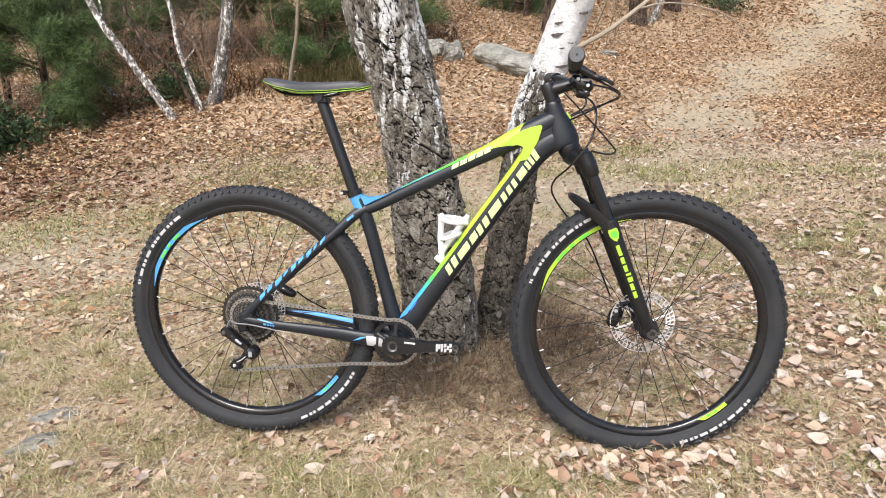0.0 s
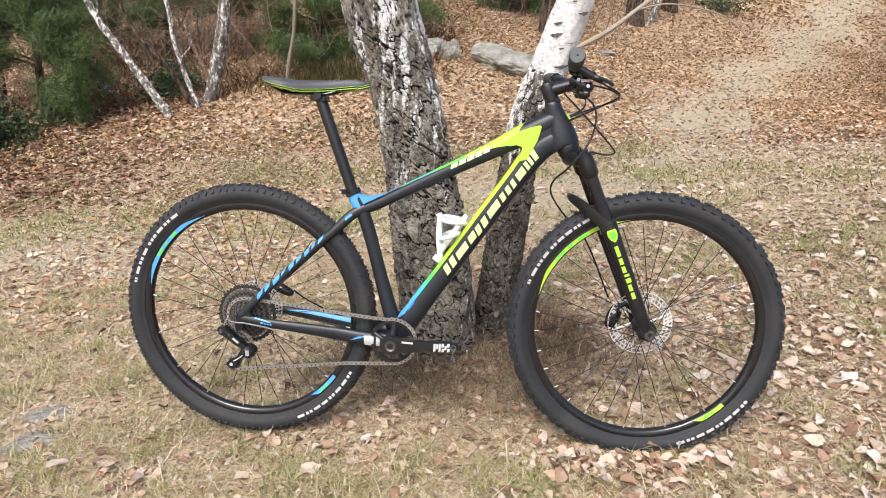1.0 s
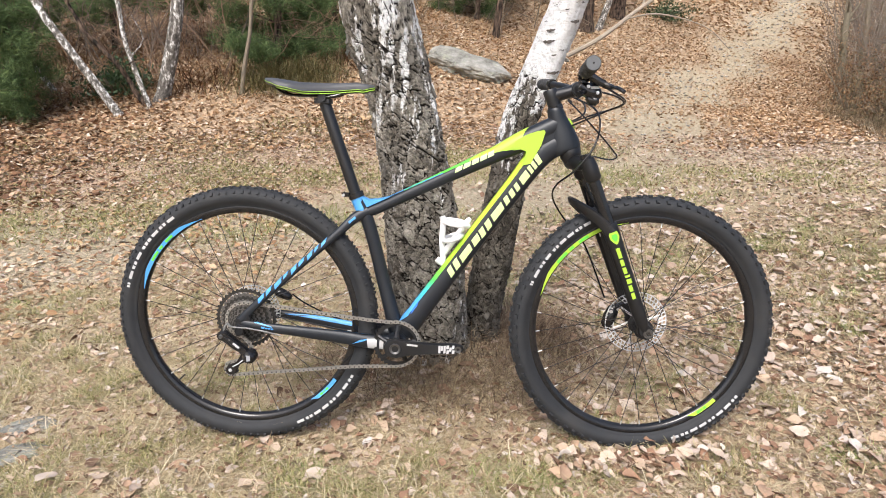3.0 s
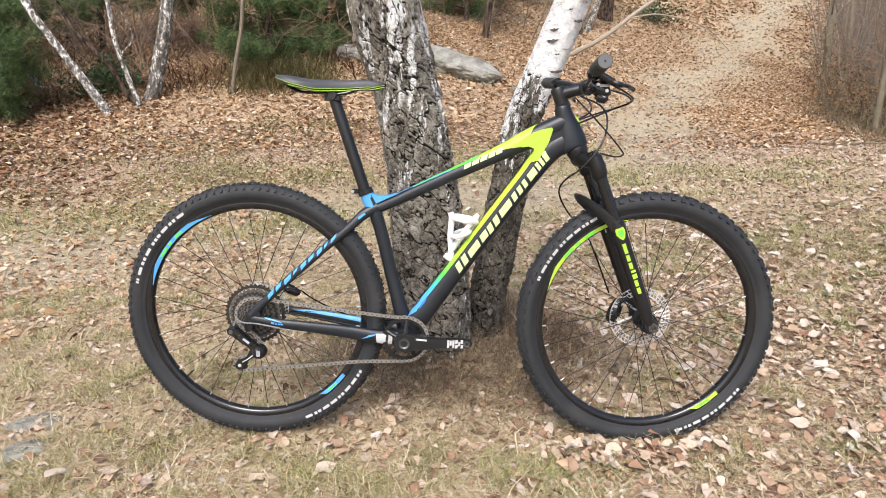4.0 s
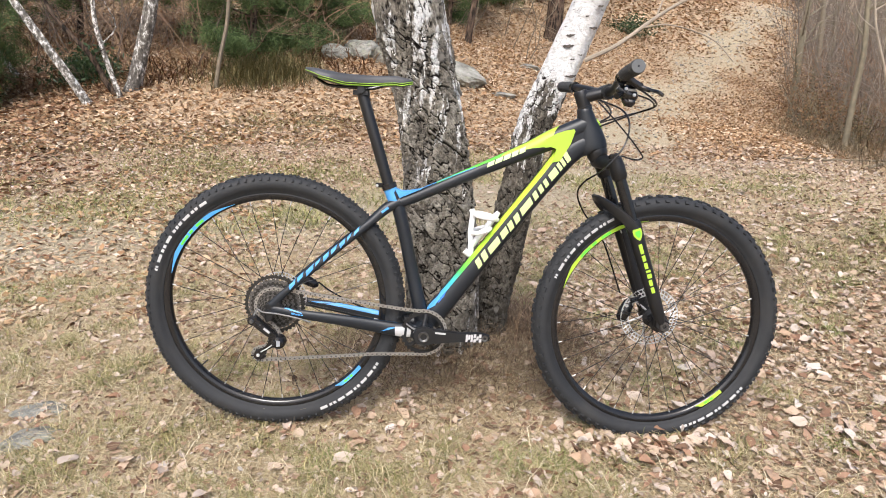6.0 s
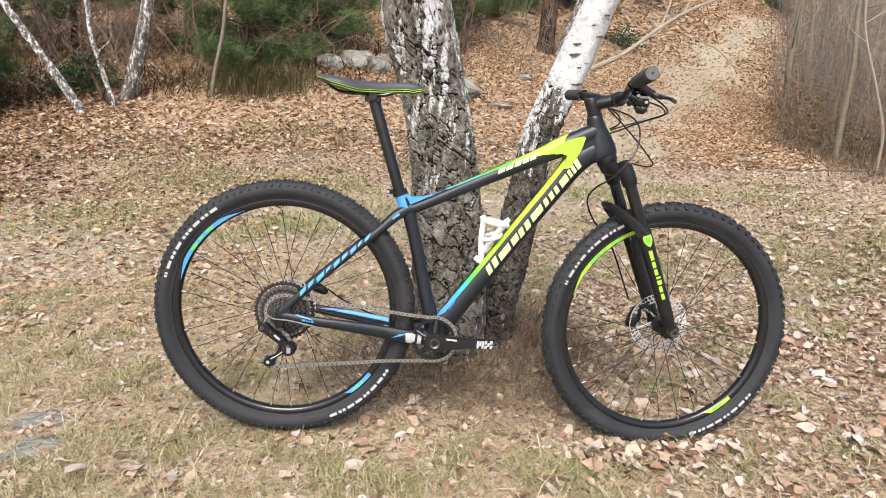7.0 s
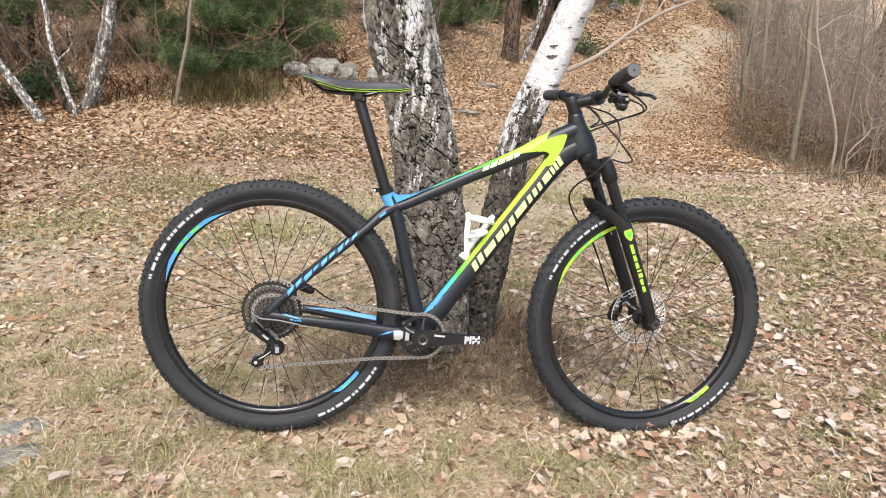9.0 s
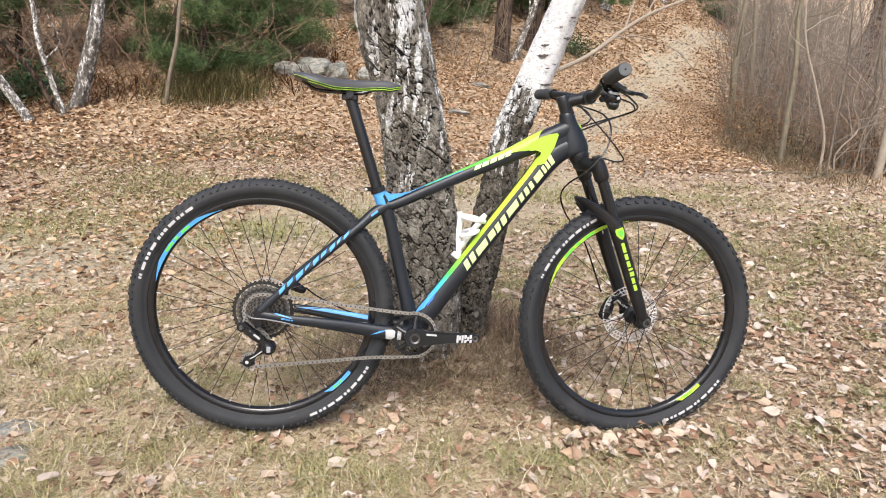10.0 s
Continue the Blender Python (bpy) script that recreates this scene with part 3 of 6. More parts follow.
scars(YOUNG, [(1.005, -62, 0.024, 0.008), (1.10, -118, 0.016, 0.010), (1.135, -125, 0.012, 0.008), (1.165, -58, 0.017, 0.009), (1.235, -70, 0.012, 0.006), (1.27, -105, 0.018, 0.008), (1.06, -88, 0.008, 0.004), (1.2, -100, 0.007, 0.004)])
flakes(old, 40, 0.1, 1.45, 0.015, 3)
flakes(young, 30, 0.1, 0.8, 0.012, 4)


def limb(parent, name, line, r0, r1, mat, n=7):
    pts = smooth(line, 6)
    return part(name, Shape().tube(pts, [r0 + (r1 - r0) * i / (len(pts) - 1) for i in range(len(pts))], n), mat, parent)


limb(young, "branch", [(0.42, 2.14, 1.06), (0.52, 2.12, 1.12), (0.66, 2.16, 1.22), (0.80, 2.2, 1.30), (1.1, 2.3, 1.42)], 0.008, 0.004, TWIG_PALE)
limb(young, "branch", [(0.66, 2.16, 1.22), (0.70, 2.2, 1.31), (0.73, 2.22, 1.40)], 0.004, 0.002, TWIG_PALE, 5)
limb(young, "branch", [(0.60, 2.14, 1.18), (0.72, 2.16, 1.20), (0.90, 2.2, 1.17), (1.0, 2.2, 1.10)], 0.003, 0.0015, TWIG_PALE, 5)
limb(young, "branch", [(0.74, 2.18, 1.265), (0.80, 2.2, 1.36), (0.88, 2.22, 1.40)], 0.0035, 0.002, TWIG_PALE, 5)

# ---- mountain bike ----
# Bike space: x forward, y to the bike's left, z up, from the rear axle.
WB, RW = 1.114, 0.372
bike = tagged(new("mountain_bike"), "matt black hardtail mountain bike with lime and blue graphics", "bicycle")
bike.matrix_world = pose(-0.5527, 1.7732, 0.3156, 0, 0, -7.54) @ pose(0, 0, 0, 0, -0.95, 0) @ pose(0, 0, 0, -5.5, 0, 0)
AXIS0, AXISD = Vector((0.842, 0, 0.60)), Vector((-0.36, 0, 0.933)).normalized()
STEER = Matrix.Translation(AXIS0) @ Matrix.Rotation(radians(2.4), 4, AXISD) @ Matrix.Translation(-AXIS0)


class Loft:
    """A frame tube in the bike's plane, or off it by y: rows of (x, z, half width, half height, y)."""

    def __init__(self, rows, k=8, square=1.0):
        self.rows = np.array(smooth([(*r, 0.0) if len(r) == 4 else r for r in rows], k))
        self.square = square

    def at(self, s, a, off=0.0):
        i = s * (len(self.rows) - 1)
        j = min(int(i), len(self.rows) - 2)
        x, z, w, h, y = self.rows[j] + (self.rows[j + 1] - self.rows[j]) * (i - j)
        d = self.rows[j + 1] - self.rows[j]
        l = math.hypot(d[0], d[1])
        nx, nz = -d[1] / l, d[0] / l
        c, n = math.cos(a), math.sin(a)
        p = self.square
        c, n = math.copysign(abs(c) ** p, c), math.copysign(abs(n) ** p, n)
        return (x + nx * n * (h + off), y + c * (w + off), z + nz * n * (h + off))

    def body(self, n=20):
        m = len(self.rows)
        return Shape().grid([[self.at(i / (m - 1), 2 * math.pi * k / n) for k in range(n)] for i in range(m)])

    def patch(self, shape, corners, n=10, m=6, off=0.0007):
        """A printed patch on the tube: corners (s, angle) at low start, low end, high end, high start."""
        (s0, a0), (s1, a1), (s2, a2), (s3, a3) = [(s, radians(a)) for s, a in corners]
        rows = []
        for i in range(n + 1):
            u = i / n
            rows.append([self.at((s0 + (s1 - s0) * u) * (1 - v) + (s3 + (s2 - s3) * u) * v, (a0 + (a1 - a0) * u) * (1 - v) + (a3 + (a2 - a3) * u) * v, off) for v in (j / m for j in range(m + 1))])
        return shape.grid(rows, False)


SOLID = ((0, 1, 0, 1),)
PAIR = ((0, 0.4, 0, 1), (0.58, 1, 0, 1))
TRIO = ((0, 0.24, 0, 1), (0.37, 0.62, 0, 1), (0.75, 1, 0, 1))


def lettering(loft, mat, name, parent, s0, s1, a0, a1, blocks, label="", gap=0.2, skew=0.0):
    """Letter-sized blocks along a tube: rows of (width, low, high, strokes)."""
    sh, total, s = Shape(), sum(b[0] for b in blocks), s0
    for w, lo, hi, strokes in blocks:
        e = s + (s1 - s0) * w / total
        g = (e - s) * (1 - gap)
        for u0, u1, v0, v1 in strokes:
            q0, q1 = lo + (hi - lo) * v0, lo + (hi - lo) * v1
            loft.patch(sh, [(s + g * u0 + skew * q0, a0 + (a1 - a0) * q0), (s + g * u1 + skew * q0, a0 + (a1 - a0) * q0), (s + g * u1 + skew * q1, a0 + (a1 - a0) * q1), (s + g * u0 + skew * q1, a0 + (a1 - a0) * q1)], 2, 3, 0.0012)
        s = e
    return part(name, sh, mat, parent, label)


def make_frame():
    down = Loft([(0.445, -0.035, 0.030, 0.032), (0.475, 0.010, 0.029, 0.031), (0.56, 0.130, 0.026, 0.028), (0.653, 0.262, 0.026, 0.028), (0.745, 0.390, 0.026, 0.029), (0.805, 0.470, 0.026, 0.032), (0.862, 0.511, 0.026, 0.028)], square=0.85)
    top = Loft([(0.325, 0.303, 0.016, 0.014), (0.371, 0.320, 0.017, 0.0155), (0.47, 0.368, 0.017, 0.0165), (0.58, 0.421, 0.018, 0.018), (0.69, 0.474, 0.021, 0.022), (0.76, 0.510, 0.024, 0.027), (0.85, 0.556, 0.025, 0.026)], square=0.85)
    seat = Loft([(0.430, -0.055, 0.030, 0.026), (0.415, 0.0, 0.024, 0.022), (0.385, 0.115, 0.018, 0.019), (0.355, 0.235, 0.018, 0.0185), (0.331, 0.310, 0.019, 0.019), (0.310, 0.350, 0.0185, 0.0185)])
    frame_part = part("frame", top.body(), CARBON, bike, "matt black carbon frame")
    part("down_tube", down.body(24), CARBON, frame_part)
    part("seat_tube", seat.body(), CARBON, frame_part)
    head = Loft([(0.8765, 0.486, 0.026, 0.035), (0.875, 0.490, 0.031, 0.040), (0.870, 0.510, 0.031, 0.0395), (0.862, 0.535, 0.0285, 0.034), (0.852, 0.562, 0.025, 0.027), (0.843, 0.590, 0.0225, 0.0215), (0.841, 0.599, 0.020, 0.019)], square=0.9)
    part("head_tube", head.body(24), CARBON, frame_part)
    part("gusset", Shape().plate([(0.795, 0.49), (0.86, 0.485), (0.855, 0.565), (0.80, 0.545)], -0.022, 0.022, 0.006), CARBON, frame_part)
    part("bottom_bracket_shell", Shape().lathe([(0.0, -0.047), (0.026, -0.047), (0.029, -0.042), (0.029, 0.042), (0.026, 0.047), (0.0, 0.047)], 28, (0.428, 0, -0.055)), CARBON, frame_part)
    for side in (-1, 1):
        cs = Loft([(0.0, -0.004, 0.006, 0.013, side * 0.066), (0.06, -0.012, 0.008, 0.013, side * 0.066), (0.16, -0.024, 0.009, 0.015, side * 0.060), (0.27, -0.040, 0.009, 0.018, side * 0.050), (0.35, -0.052, 0.012, 0.020, side * 0.044), (0.42, -0.058, 0.014, 0.022, side * 0.036)])
        part("chainstay", cs.body(), CARBON, frame_part)
        ss = Loft([(-0.002, 0.006, 0.006, 0.012, side * 0.066), (0.035, 0.045, 0.006, 0.0105, side * 0.064), (0.11, 0.115, 0.006, 0.010, side * 0.056), (0.19, 0.187, 0.007, 0.010, side * 0.044), (0.265, 0.253, 0.008, 0.0115, side * 0.030), (0.305, 0.290, 0.010, 0.014, side * 0.018), (0.345, 0.313, 0.012, 0.015, side * 0.006)])
        part("seatstay", ss.body(), CARBON, frame_part)
        part("dropout", Shape().plate([(-0.018, -0.016), (0.012, -0.020), (0.030, -0.008), (0.024, 0.018), (0.0, 0.020), (-0.016, 0.012)], side * 0.060, side * 0.070, 0.002), BLACK, frame_part)
        mir = (lambda a: a) if side < 0 else (lambda a: 180 - a)
        pr = Shape()
        for s0, s1, a0, a1 in ((0.20, 0.245, 110, 200), (0.25, 0.29, 95, 190), (0.295, 0.345, 105, 205), (0.35, 0.385, 95, 175), (0.39, 0.43, 100, 200), (0.435, 0.475, 95, 185), (0.48, 0.52, 105, 200), (0.525, 0.555, 100, 180), (0.56, 0.60, 110, 185)):
            ss.patch(pr, [(s0, mir(a1)), (s1 - 0.008, mir(a1 - 22)), (s1 + 0.010, mir(a0)), (s0 + 0.012, mir(a0 + 24))])
        part("seatstay_graphic", pr, BLUE, frame_part, "light blue painted graphic")
        pr = Shape()
        ss.patch(pr, [(0.78, mir(190)), (0.86, mir(190)), (0.86, mir(165)), (0.78, mir(165))])
        part("seatstay_print", pr, BLUE, frame_part, "small blue print")
        pr = Shape()
        cs.patch(pr, [(0.12, mir(125)), (0.26, mir(165)), (0.25, mir(150)), (0.15, mir(105))])
        part("chainstay_graphic", pr, BLUE, frame_part, "light blue painted graphic")
        pr = Shape()
        cs.patch(pr, [(0.68, mir(215)), (0.76, mir(175)), (0.80, mir(150)), (0.74, mir(165))])
        part("chainstay_arrow", pr, BLUE, frame_part, "light blue painted arrow")
        lettering(cs, BLUE, "chainstay_print", frame_part, 0.19, 0.27, mir(188), mir(166), [(1, 0, 1, SOLID), (0.6, 0, 0.7, SOLID), (1.2, 0, 0.7, PAIR)], "small blue print bars")
        pr = Shape()
        cs.patch(pr, [(0.80, mir(232)), (0.865, mir(232)), (0.865, mir(140)), (0.785, mir(148))], off=0.001)
        cs.patch(pr, [(0.885, mir(226)), (0.918, mir(226)), (0.918, mir(146)), (0.885, mir(146))], off=0.001)
        part("chainstay_guard", pr, PRINT, frame_part, "pale grey guard sticker")
        inner = Shape()
        cs.patch(inner, [(0.25, mir(20)), (0.80, mir(20)), (0.80, mir(80)), (0.40, mir(70))], 14)
        part("chainstay_stripe", inner, BLUE, frame_part, "blue painted stripe")
        band = Shape()
        down.patch(band, [(0.16, mir(142)), (0.86, mir(146)), (0.93, mir(98)), (0.21, mir(104))], 40, 8)
        part("down_tube_band", band, FADE, frame_part, "band fading from blue through green to lime")
        dash = Shape()
        down.patch(dash, [(0.085, mir(112)), (0.165, mir(146)), (0.205, mir(112)), (0.15, mir(100))])
        part("down_tube_dash", dash, BLUE, frame_part, "light blue dash")
        dash = Shape()
        down.patch(dash, [(0.175, mir(152)), (0.215, mir(152)), (0.235, mir(140)), (0.20, mir(140))], off=0.001)
        part("down_tube_dash", dash, BLUE2, frame_part, "deep blue dash")
        word = [(1, 0, 1.05, PAIR), (1, 0, 0.8, SOLID), (0.6, 0, 0.8, SOLID), (1, -0.15, 0.8, PAIR), (1, 0, 0.8, SOLID), (1.5, 0, 0.8, TRIO), (1, 0, 0.8, SOLID), (1, 0, 0.8, PAIR), (0.6, 0, 1.0, SOLID)]
        lettering(down, PALELIME, "down_tube_lettering", frame_part, 0.345, 0.83, mir(200), mir(161), word, "pale lime letter-sized bars", 0.17, 0.012)
        yel = Shape()
        top.patch(yel, [(0.56, mir(140)), (0.80, mir(205)), (0.89, mir(95)), (0.58, mir(105))], 24, 8)
        edge = [(0.735, 0.508), (0.765, 0.527), (0.790, 0.536), (0.812, 0.541), (0.816, 0.536), (0.806, 0.500), (0.780, 0.452), (0.758, 0.446), (0.765, 0.470), (0.768, 0.484), (0.752, 0.489), (0.735, 0.486)]
        yel.plate([(x, z) for x, z in edge], -0.0270 if side < 0 else 0.0262, -0.0262 if side < 0 else 0.0270)
        part("top_tube_panel", yel, LIME, frame_part, "lime panel")
        st = Shape()
        top.patch(st, [(0.30, mir(128)), (0.62, mir(145)), (0.62, mir(100)), (0.30, mir(100))], 20)
        part("top_tube_stripe", st, GREEN, frame_part, "green stripe")
        st = Shape()
        top.patch(st, [(0.22, mir(112)), (0.46, mir(140)), (0.46, mir(132)), (0.22, mir(100))], 16, 4, 0.0012)
        part("top_tube_line", st, BLUE, frame_part, "blue line")
        lettering(top, PALELIME, "top_tube_lettering", frame_part, 0.50, 0.66, mir(178), mir(140), [(1, 0, 0.85, SOLID)] * 5, "pale lime letter-sized bars", 0.16, 0.012)
    blue = Loft([(0.333, 0.300, 0.0195, 0.0195), (0.322, 0.325, 0.0195, 0.0195), (0.309, 0.352, 0.0190, 0.0190)])
    part("seat_cluster", blue.body(), BLUE, frame_part, "sky blue painted seat cluster")
    part("seat_web", Shape().plate([(0.318, 0.310), (0.405, 0.352), (0.372, 0.345), (0.345, 0.343), (0.325, 0.352), (0.312, 0.350)], -0.014, 0.014, 0.004), BLUE, frame_part, "sky blue painted web")
    part("head_badge", Shape().tube([AXIS0 + AXISD * d + Vector((0.0215 + 0.003 * (d < -0.05), 0, 0.010)) for d in (-0.075, -0.065, -0.05, -0.04)], [0.002, 0.006, 0.006, 0.002], 12), LIME, frame_part, "lime head badge")
    collar = Shape().tube([(0.3115, 0, 0.346), (0.306, 0, 0.360)], 0.0215, 24)
    collar.block((0.283, -0.002, 0.354), (0.022, 0.020, 0.012), 0.003)
    part("seat_clamp", collar, GLOSS, frame_part, "black seat clamp")
    bolt = Shape().tube([(0.276, -0.018, 0.354), (0.276, 0.018, 0.354)], 0.004, 10)
    part("clamp_bolt", bolt, STEEL, frame_part)


make_frame()


def make_saddle():
    post = part("seatpost", Shape().tube([(0.308, 0, 0.354), (0.228, 0, 0.592), (0.225, 0, 0.602)], [0.0158, 0.0158, 0.0150], 20), BLACK, bike, "black alloy seatpost")
    cl = Shape().tube([(0.222, -0.028, 0.612), (0.222, 0.028, 0.612)], 0.011, 14)
    cl.block((0.222, 0, 0.604), (0.044, 0.040, 0.014), 0.004)
    cl.block((0.222, 0, 0.624), (0.040, 0.046, 0.008), 0.003)
    part("seat_clamp_head", cl, BLACK, post)
    n = 28
    rings, under, edge_r, edge_l = [], [], [], []
    for i in range(n + 1):
        s = i / n
        x = 0.072 + 0.288 * s
        w = np.interp(s, [0, 0.04, 0.12, 0.25, 0.38, 0.5, 0.65, 0.8, 0.93, 0.98, 1], [0.025, 0.052, 0.069, 0.070, 0.055, 0.038, 0.026, 0.021, 0.018, 0.012, 0.004])
        zt = np.interp(s, [0, 0.1, 0.35, 0.6, 0.85, 1], [0.662, 0.661, 0.652, 0.652, 0.655, 0.647])
        drop = np.interp(s, [0, 0.15, 0.4, 0.6, 0.9, 1], [0.008, 0.020, 0.026, 0.024, 0.019, 0.006])
        ring = []
        for k in range(17):
            a = math.pi * k / 16
            c, q = math.cos(a), math.sin(a)
            ring.append((x, math.copysign(abs(c) ** 0.6, c) * w, zt - drop + drop * q ** 0.7 - 0.004 * math.exp(-(c / 0.2) ** 2)))
        rings.append(ring)
        edge_r.append((x, -w - 0.0005, zt - drop))
        edge_l.append((x, w + 0.0005, zt - drop))
        under.append([(x, -w * 0.97, zt - drop - 0.001), (x, -w * 0.6, zt - drop - 0.008), (x, w * 0.6, zt - drop - 0.008), (x, w * 0.97, zt - drop - 0.001)])
    top = part("saddle", Shape().grid(rings, False), SADDLE, bike, "dark grey saddle with lime edge", 60)
    part("saddle_base", Shape().grid(under, False), BLACK, top)
    for e in (edge_r, edge_l):
        part("saddle_trim", Shape().tube(e, 0.0009, 8), TRIM, top, "lime trim line")
        wing = [(p[0], p[1] * 0.93, p[2] - 0.005) for p in e]
        part("saddle_underedge", Shape().tube(wing[4:], [0.0014] * len(wing[4:]), 8), TRIM, top, "green underside edge")
    for y in (-0.022, 0.022):
        part("saddle_rail", Shape().tube(smooth([(0.095, y * 1.6, 0.640), (0.13, y, 0.620), (0.19, y, 0.617), (0.25, y, 0.617), (0.30, y * 0.7, 0.634), (0.325, y * 0.4, 0.638)]), 0.0035, 8), GLOSS, top, "black steel rail")


make_saddle()


def arc_bars(shape, r0, r1, y, a0, a1, widths, gap=0.2, swell=0.0):
    """Letter bars on a ring's side face, from angle a0 to a1 in degrees."""
    total, a = sum(widths), a0
    for w in widths:
        e = a + (a1 - a0) * w / total
        f = e - (e - a) * gap
        rings = []
        for k in range(4):
            t = radians(a + (f - a) * k / 3)
            rings.append([(r * math.cos(t), y - swell * math.sin(math.pi * (r - 0.315) / (RW - 0.315)), r * math.sin(t)) for r in (r0 + (r1 - r0) * j / 4 for j in range(5))])
        shape.grid(rings, False)
        a = e
    return shape


def tyre_profile():
    out = []
    for k in range(25):
        a = radians(-125 + 250 * k / 24)
        out.append((0.343 + 0.0255 * math.cos(a), 0.0275 * math.sin(a)))
    return out + [(0.316, 0.012), (0.316, -0.012)]


def make_wheel(name, where, turn, paint, accent, decals, texts, knob, seed):
    rng = random.Random(seed)
    m = turn @ Matrix.Translation(where)
    rim = part(name, Shape().lathe([(0.3165, -0.0135), (0.3165, 0.0135), (0.312, 0.0145), (0.303, 0.0125), (0.2975, 0.007), (0.2965, 0.0), (0.2975, -0.007), (0.303, -0.0125), (0.312, -0.0145)], 128).moved(m), GLOSS, bike, "black alloy rim with coloured decals")
    tyre = part("tyre", Shape().lathe(tyre_profile(), 160).moved(m), RUBBER, rim, "black knobbly rubber tyre")
    lip = Shape()
    for s in (-1, 1):
        lip.lathe([(0.317, s * 0.0150), (0.320, s * 0.0175), (0.323, s * 0.0185), (0.320, s * 0.0155)], 128)
    part("bead", lip.moved(m), RUBBER, tyre)
    kn = Shape()
    count = 78 if name == "front_wheel" else 104
    for i in range(count):
        for lane, off in ((-0.0235, 0.0), (-0.0085, 0.5), (0.0085, 0.5), (0.0235, 0.0), (0.0, 0.0)):
            if lane == 0.0 and i % 2:
                continue
            a = 2 * math.pi * (i + off + rng.uniform(-0.05, 0.05)) / count
            q = math.asin(max(-0.95, min(0.95, lane / 0.0275)))
            r, y = 0.343 + 0.0255 * math.cos(q), 0.0275 * math.sin(q)
            up = Vector((math.cos(q) * math.cos(a), math.sin(q), math.cos(q) * math.sin(a)))
            along = Vector((-math.sin(a), 0, math.cos(a)))
            side = up.cross(along)
            c = Vector((r * math.cos(a), y, r * math.sin(a)))
            hl, hw, ht = knob * rng.uniform(0.85, 1.1), 0.0052, (0.0044 if abs(lane) < 0.02 else 0.0050) * (1.0 if name == "front_wheel" else 0.72)
            v = [c + along * sx * hl * (1 if lv < 0 else 0.8) + side * sy * hw * (1 if lv < 0 else 0.8) + up * lv for lv in (-0.002, ht) for sx, sy in ((-1, -1), (1, -1), (1, 1), (-1, 1))]
            kn.add(v, [(4, 5, 6, 7), (0, 1, 5, 4), (1, 2, 6, 5), (2, 3, 7, 6), (3, 0, 4, 7)])
    tagged(part("tread", kn.moved(m), RUBBER, tyre, "rows of tread knobs", 20), kind="stuff")
    front = name == "front_wheel"
    hub = Shape().lathe([(0.0, -0.062), (0.010, -0.062), (0.010, -0.034), (0.027, -0.032), (0.027, -0.026), (0.016, -0.022), (0.015, 0.022), (0.027, 0.026), (0.027, 0.032), (0.010, 0.036), (0.010, 0.062), (0.0, 0.062)], 28)
    part("hub", hub.moved(m), BLACK, rim, "black alloy hub")
    for i in range(32):
        s = -1 if i % 2 else 1
        a = 2 * math.pi * i / 32 + radians(4)
        b = a + (1 if (i // 2) % 2 else -1) * radians(62)
        p0, p1 = (0.025 * math.cos(b), s * 0.029, 0.025 * math.sin(b)), (0.298 * math.cos(a), s * 0.003, 0.298 * math.sin(a))
        sp = part("spoke", Shape().tube([p0, p1], 0.00105, 5).moved(m), SPOKE, rim)
        e = Vector(p0).lerp(Vector(p1), 0.955)
        part("nipple", Shape().tube([tuple(e), p1], 0.0016, 6).moved(m), STEEL, sp, "silver spoke nipple")
    part("valve", Shape().tube([(0.298 * math.cos(3.9), 0, 0.298 * math.sin(3.9)), (0.270 * math.cos(3.9), 0, 0.270 * math.sin(3.9))], 0.0022, 8).moved(m), BLACK, rim)
    for s in (-1, 1):
        for a0, a1, taper in decals:
            sh = Shape()
            rings = []
            for k in range(25):
                u = k / 24
                t = radians(a0 + (a1 - a0) * u)
                hi = 0.3125 - 0.012 * max(0, taper * (0.25 - u) * 4) - 0.011 * max(0, (u - 0.8) * 5)
                lo = 0.3015 if u < 0.8 else 0.3015
                rings.append([(r * math.cos(t), s * (0.0127 + (r - 0.3015) * 0.18 + 0.0007), r * math.sin(t)) for r in (lo, lo + 0.3 * (hi - lo), lo + 0.7 * (hi - lo), max(hi, lo + 0.001))])
            part("rim_decal", sh.grid(rings, False).moved(m), paint, rim, "bright painted rim decal")
            sh = arc_bars(Shape(), 0.3035, 0.3105, 0, a0 + (a1 - a0) * 0.35, a0 + (a1 - a0) * 0.75, [1, 0.5, 1.2], 0.35)
            sh.v = [(x, s * 0.0152, z) for x, y, z in sh.v]
            part("rim_accent", sh.moved(m), accent, rim, "accent flash on the decal")
        for a0, a1, widths in texts:
            sh = Shape()
            total, a = sum(widths), a0
            for c, w in enumerate(widths):
                e = a + (a1 - a0) * w / total
                f = e - (e - a) * 0.24
                for u0, u1, v0, v1 in (PAIR if c % 3 == 1 else SOLID) if w > 0.2 else ():
                    rings = []
                    for k in range(3):
                        t = radians(a + (f - a) * (u0 + (u1 - u0) * k / 2))
                        ring = []
                        for j in range(3):
                            q = math.radians(103 - 17 * (v0 + (v1 - v0) * j / 2))
                            r, y = 0.343 + 0.0262 * math.cos(q), 0.0282 * math.sin(q)
                            ring.append((r * math.cos(t), s * y, r * math.sin(t)))
                        rings.append(ring)
                    sh.grid(rings, False)
                a = e
            part("tyre_lettering", sh.moved(m), PRINT, tyre, "white letter-sized bars on the sidewall")
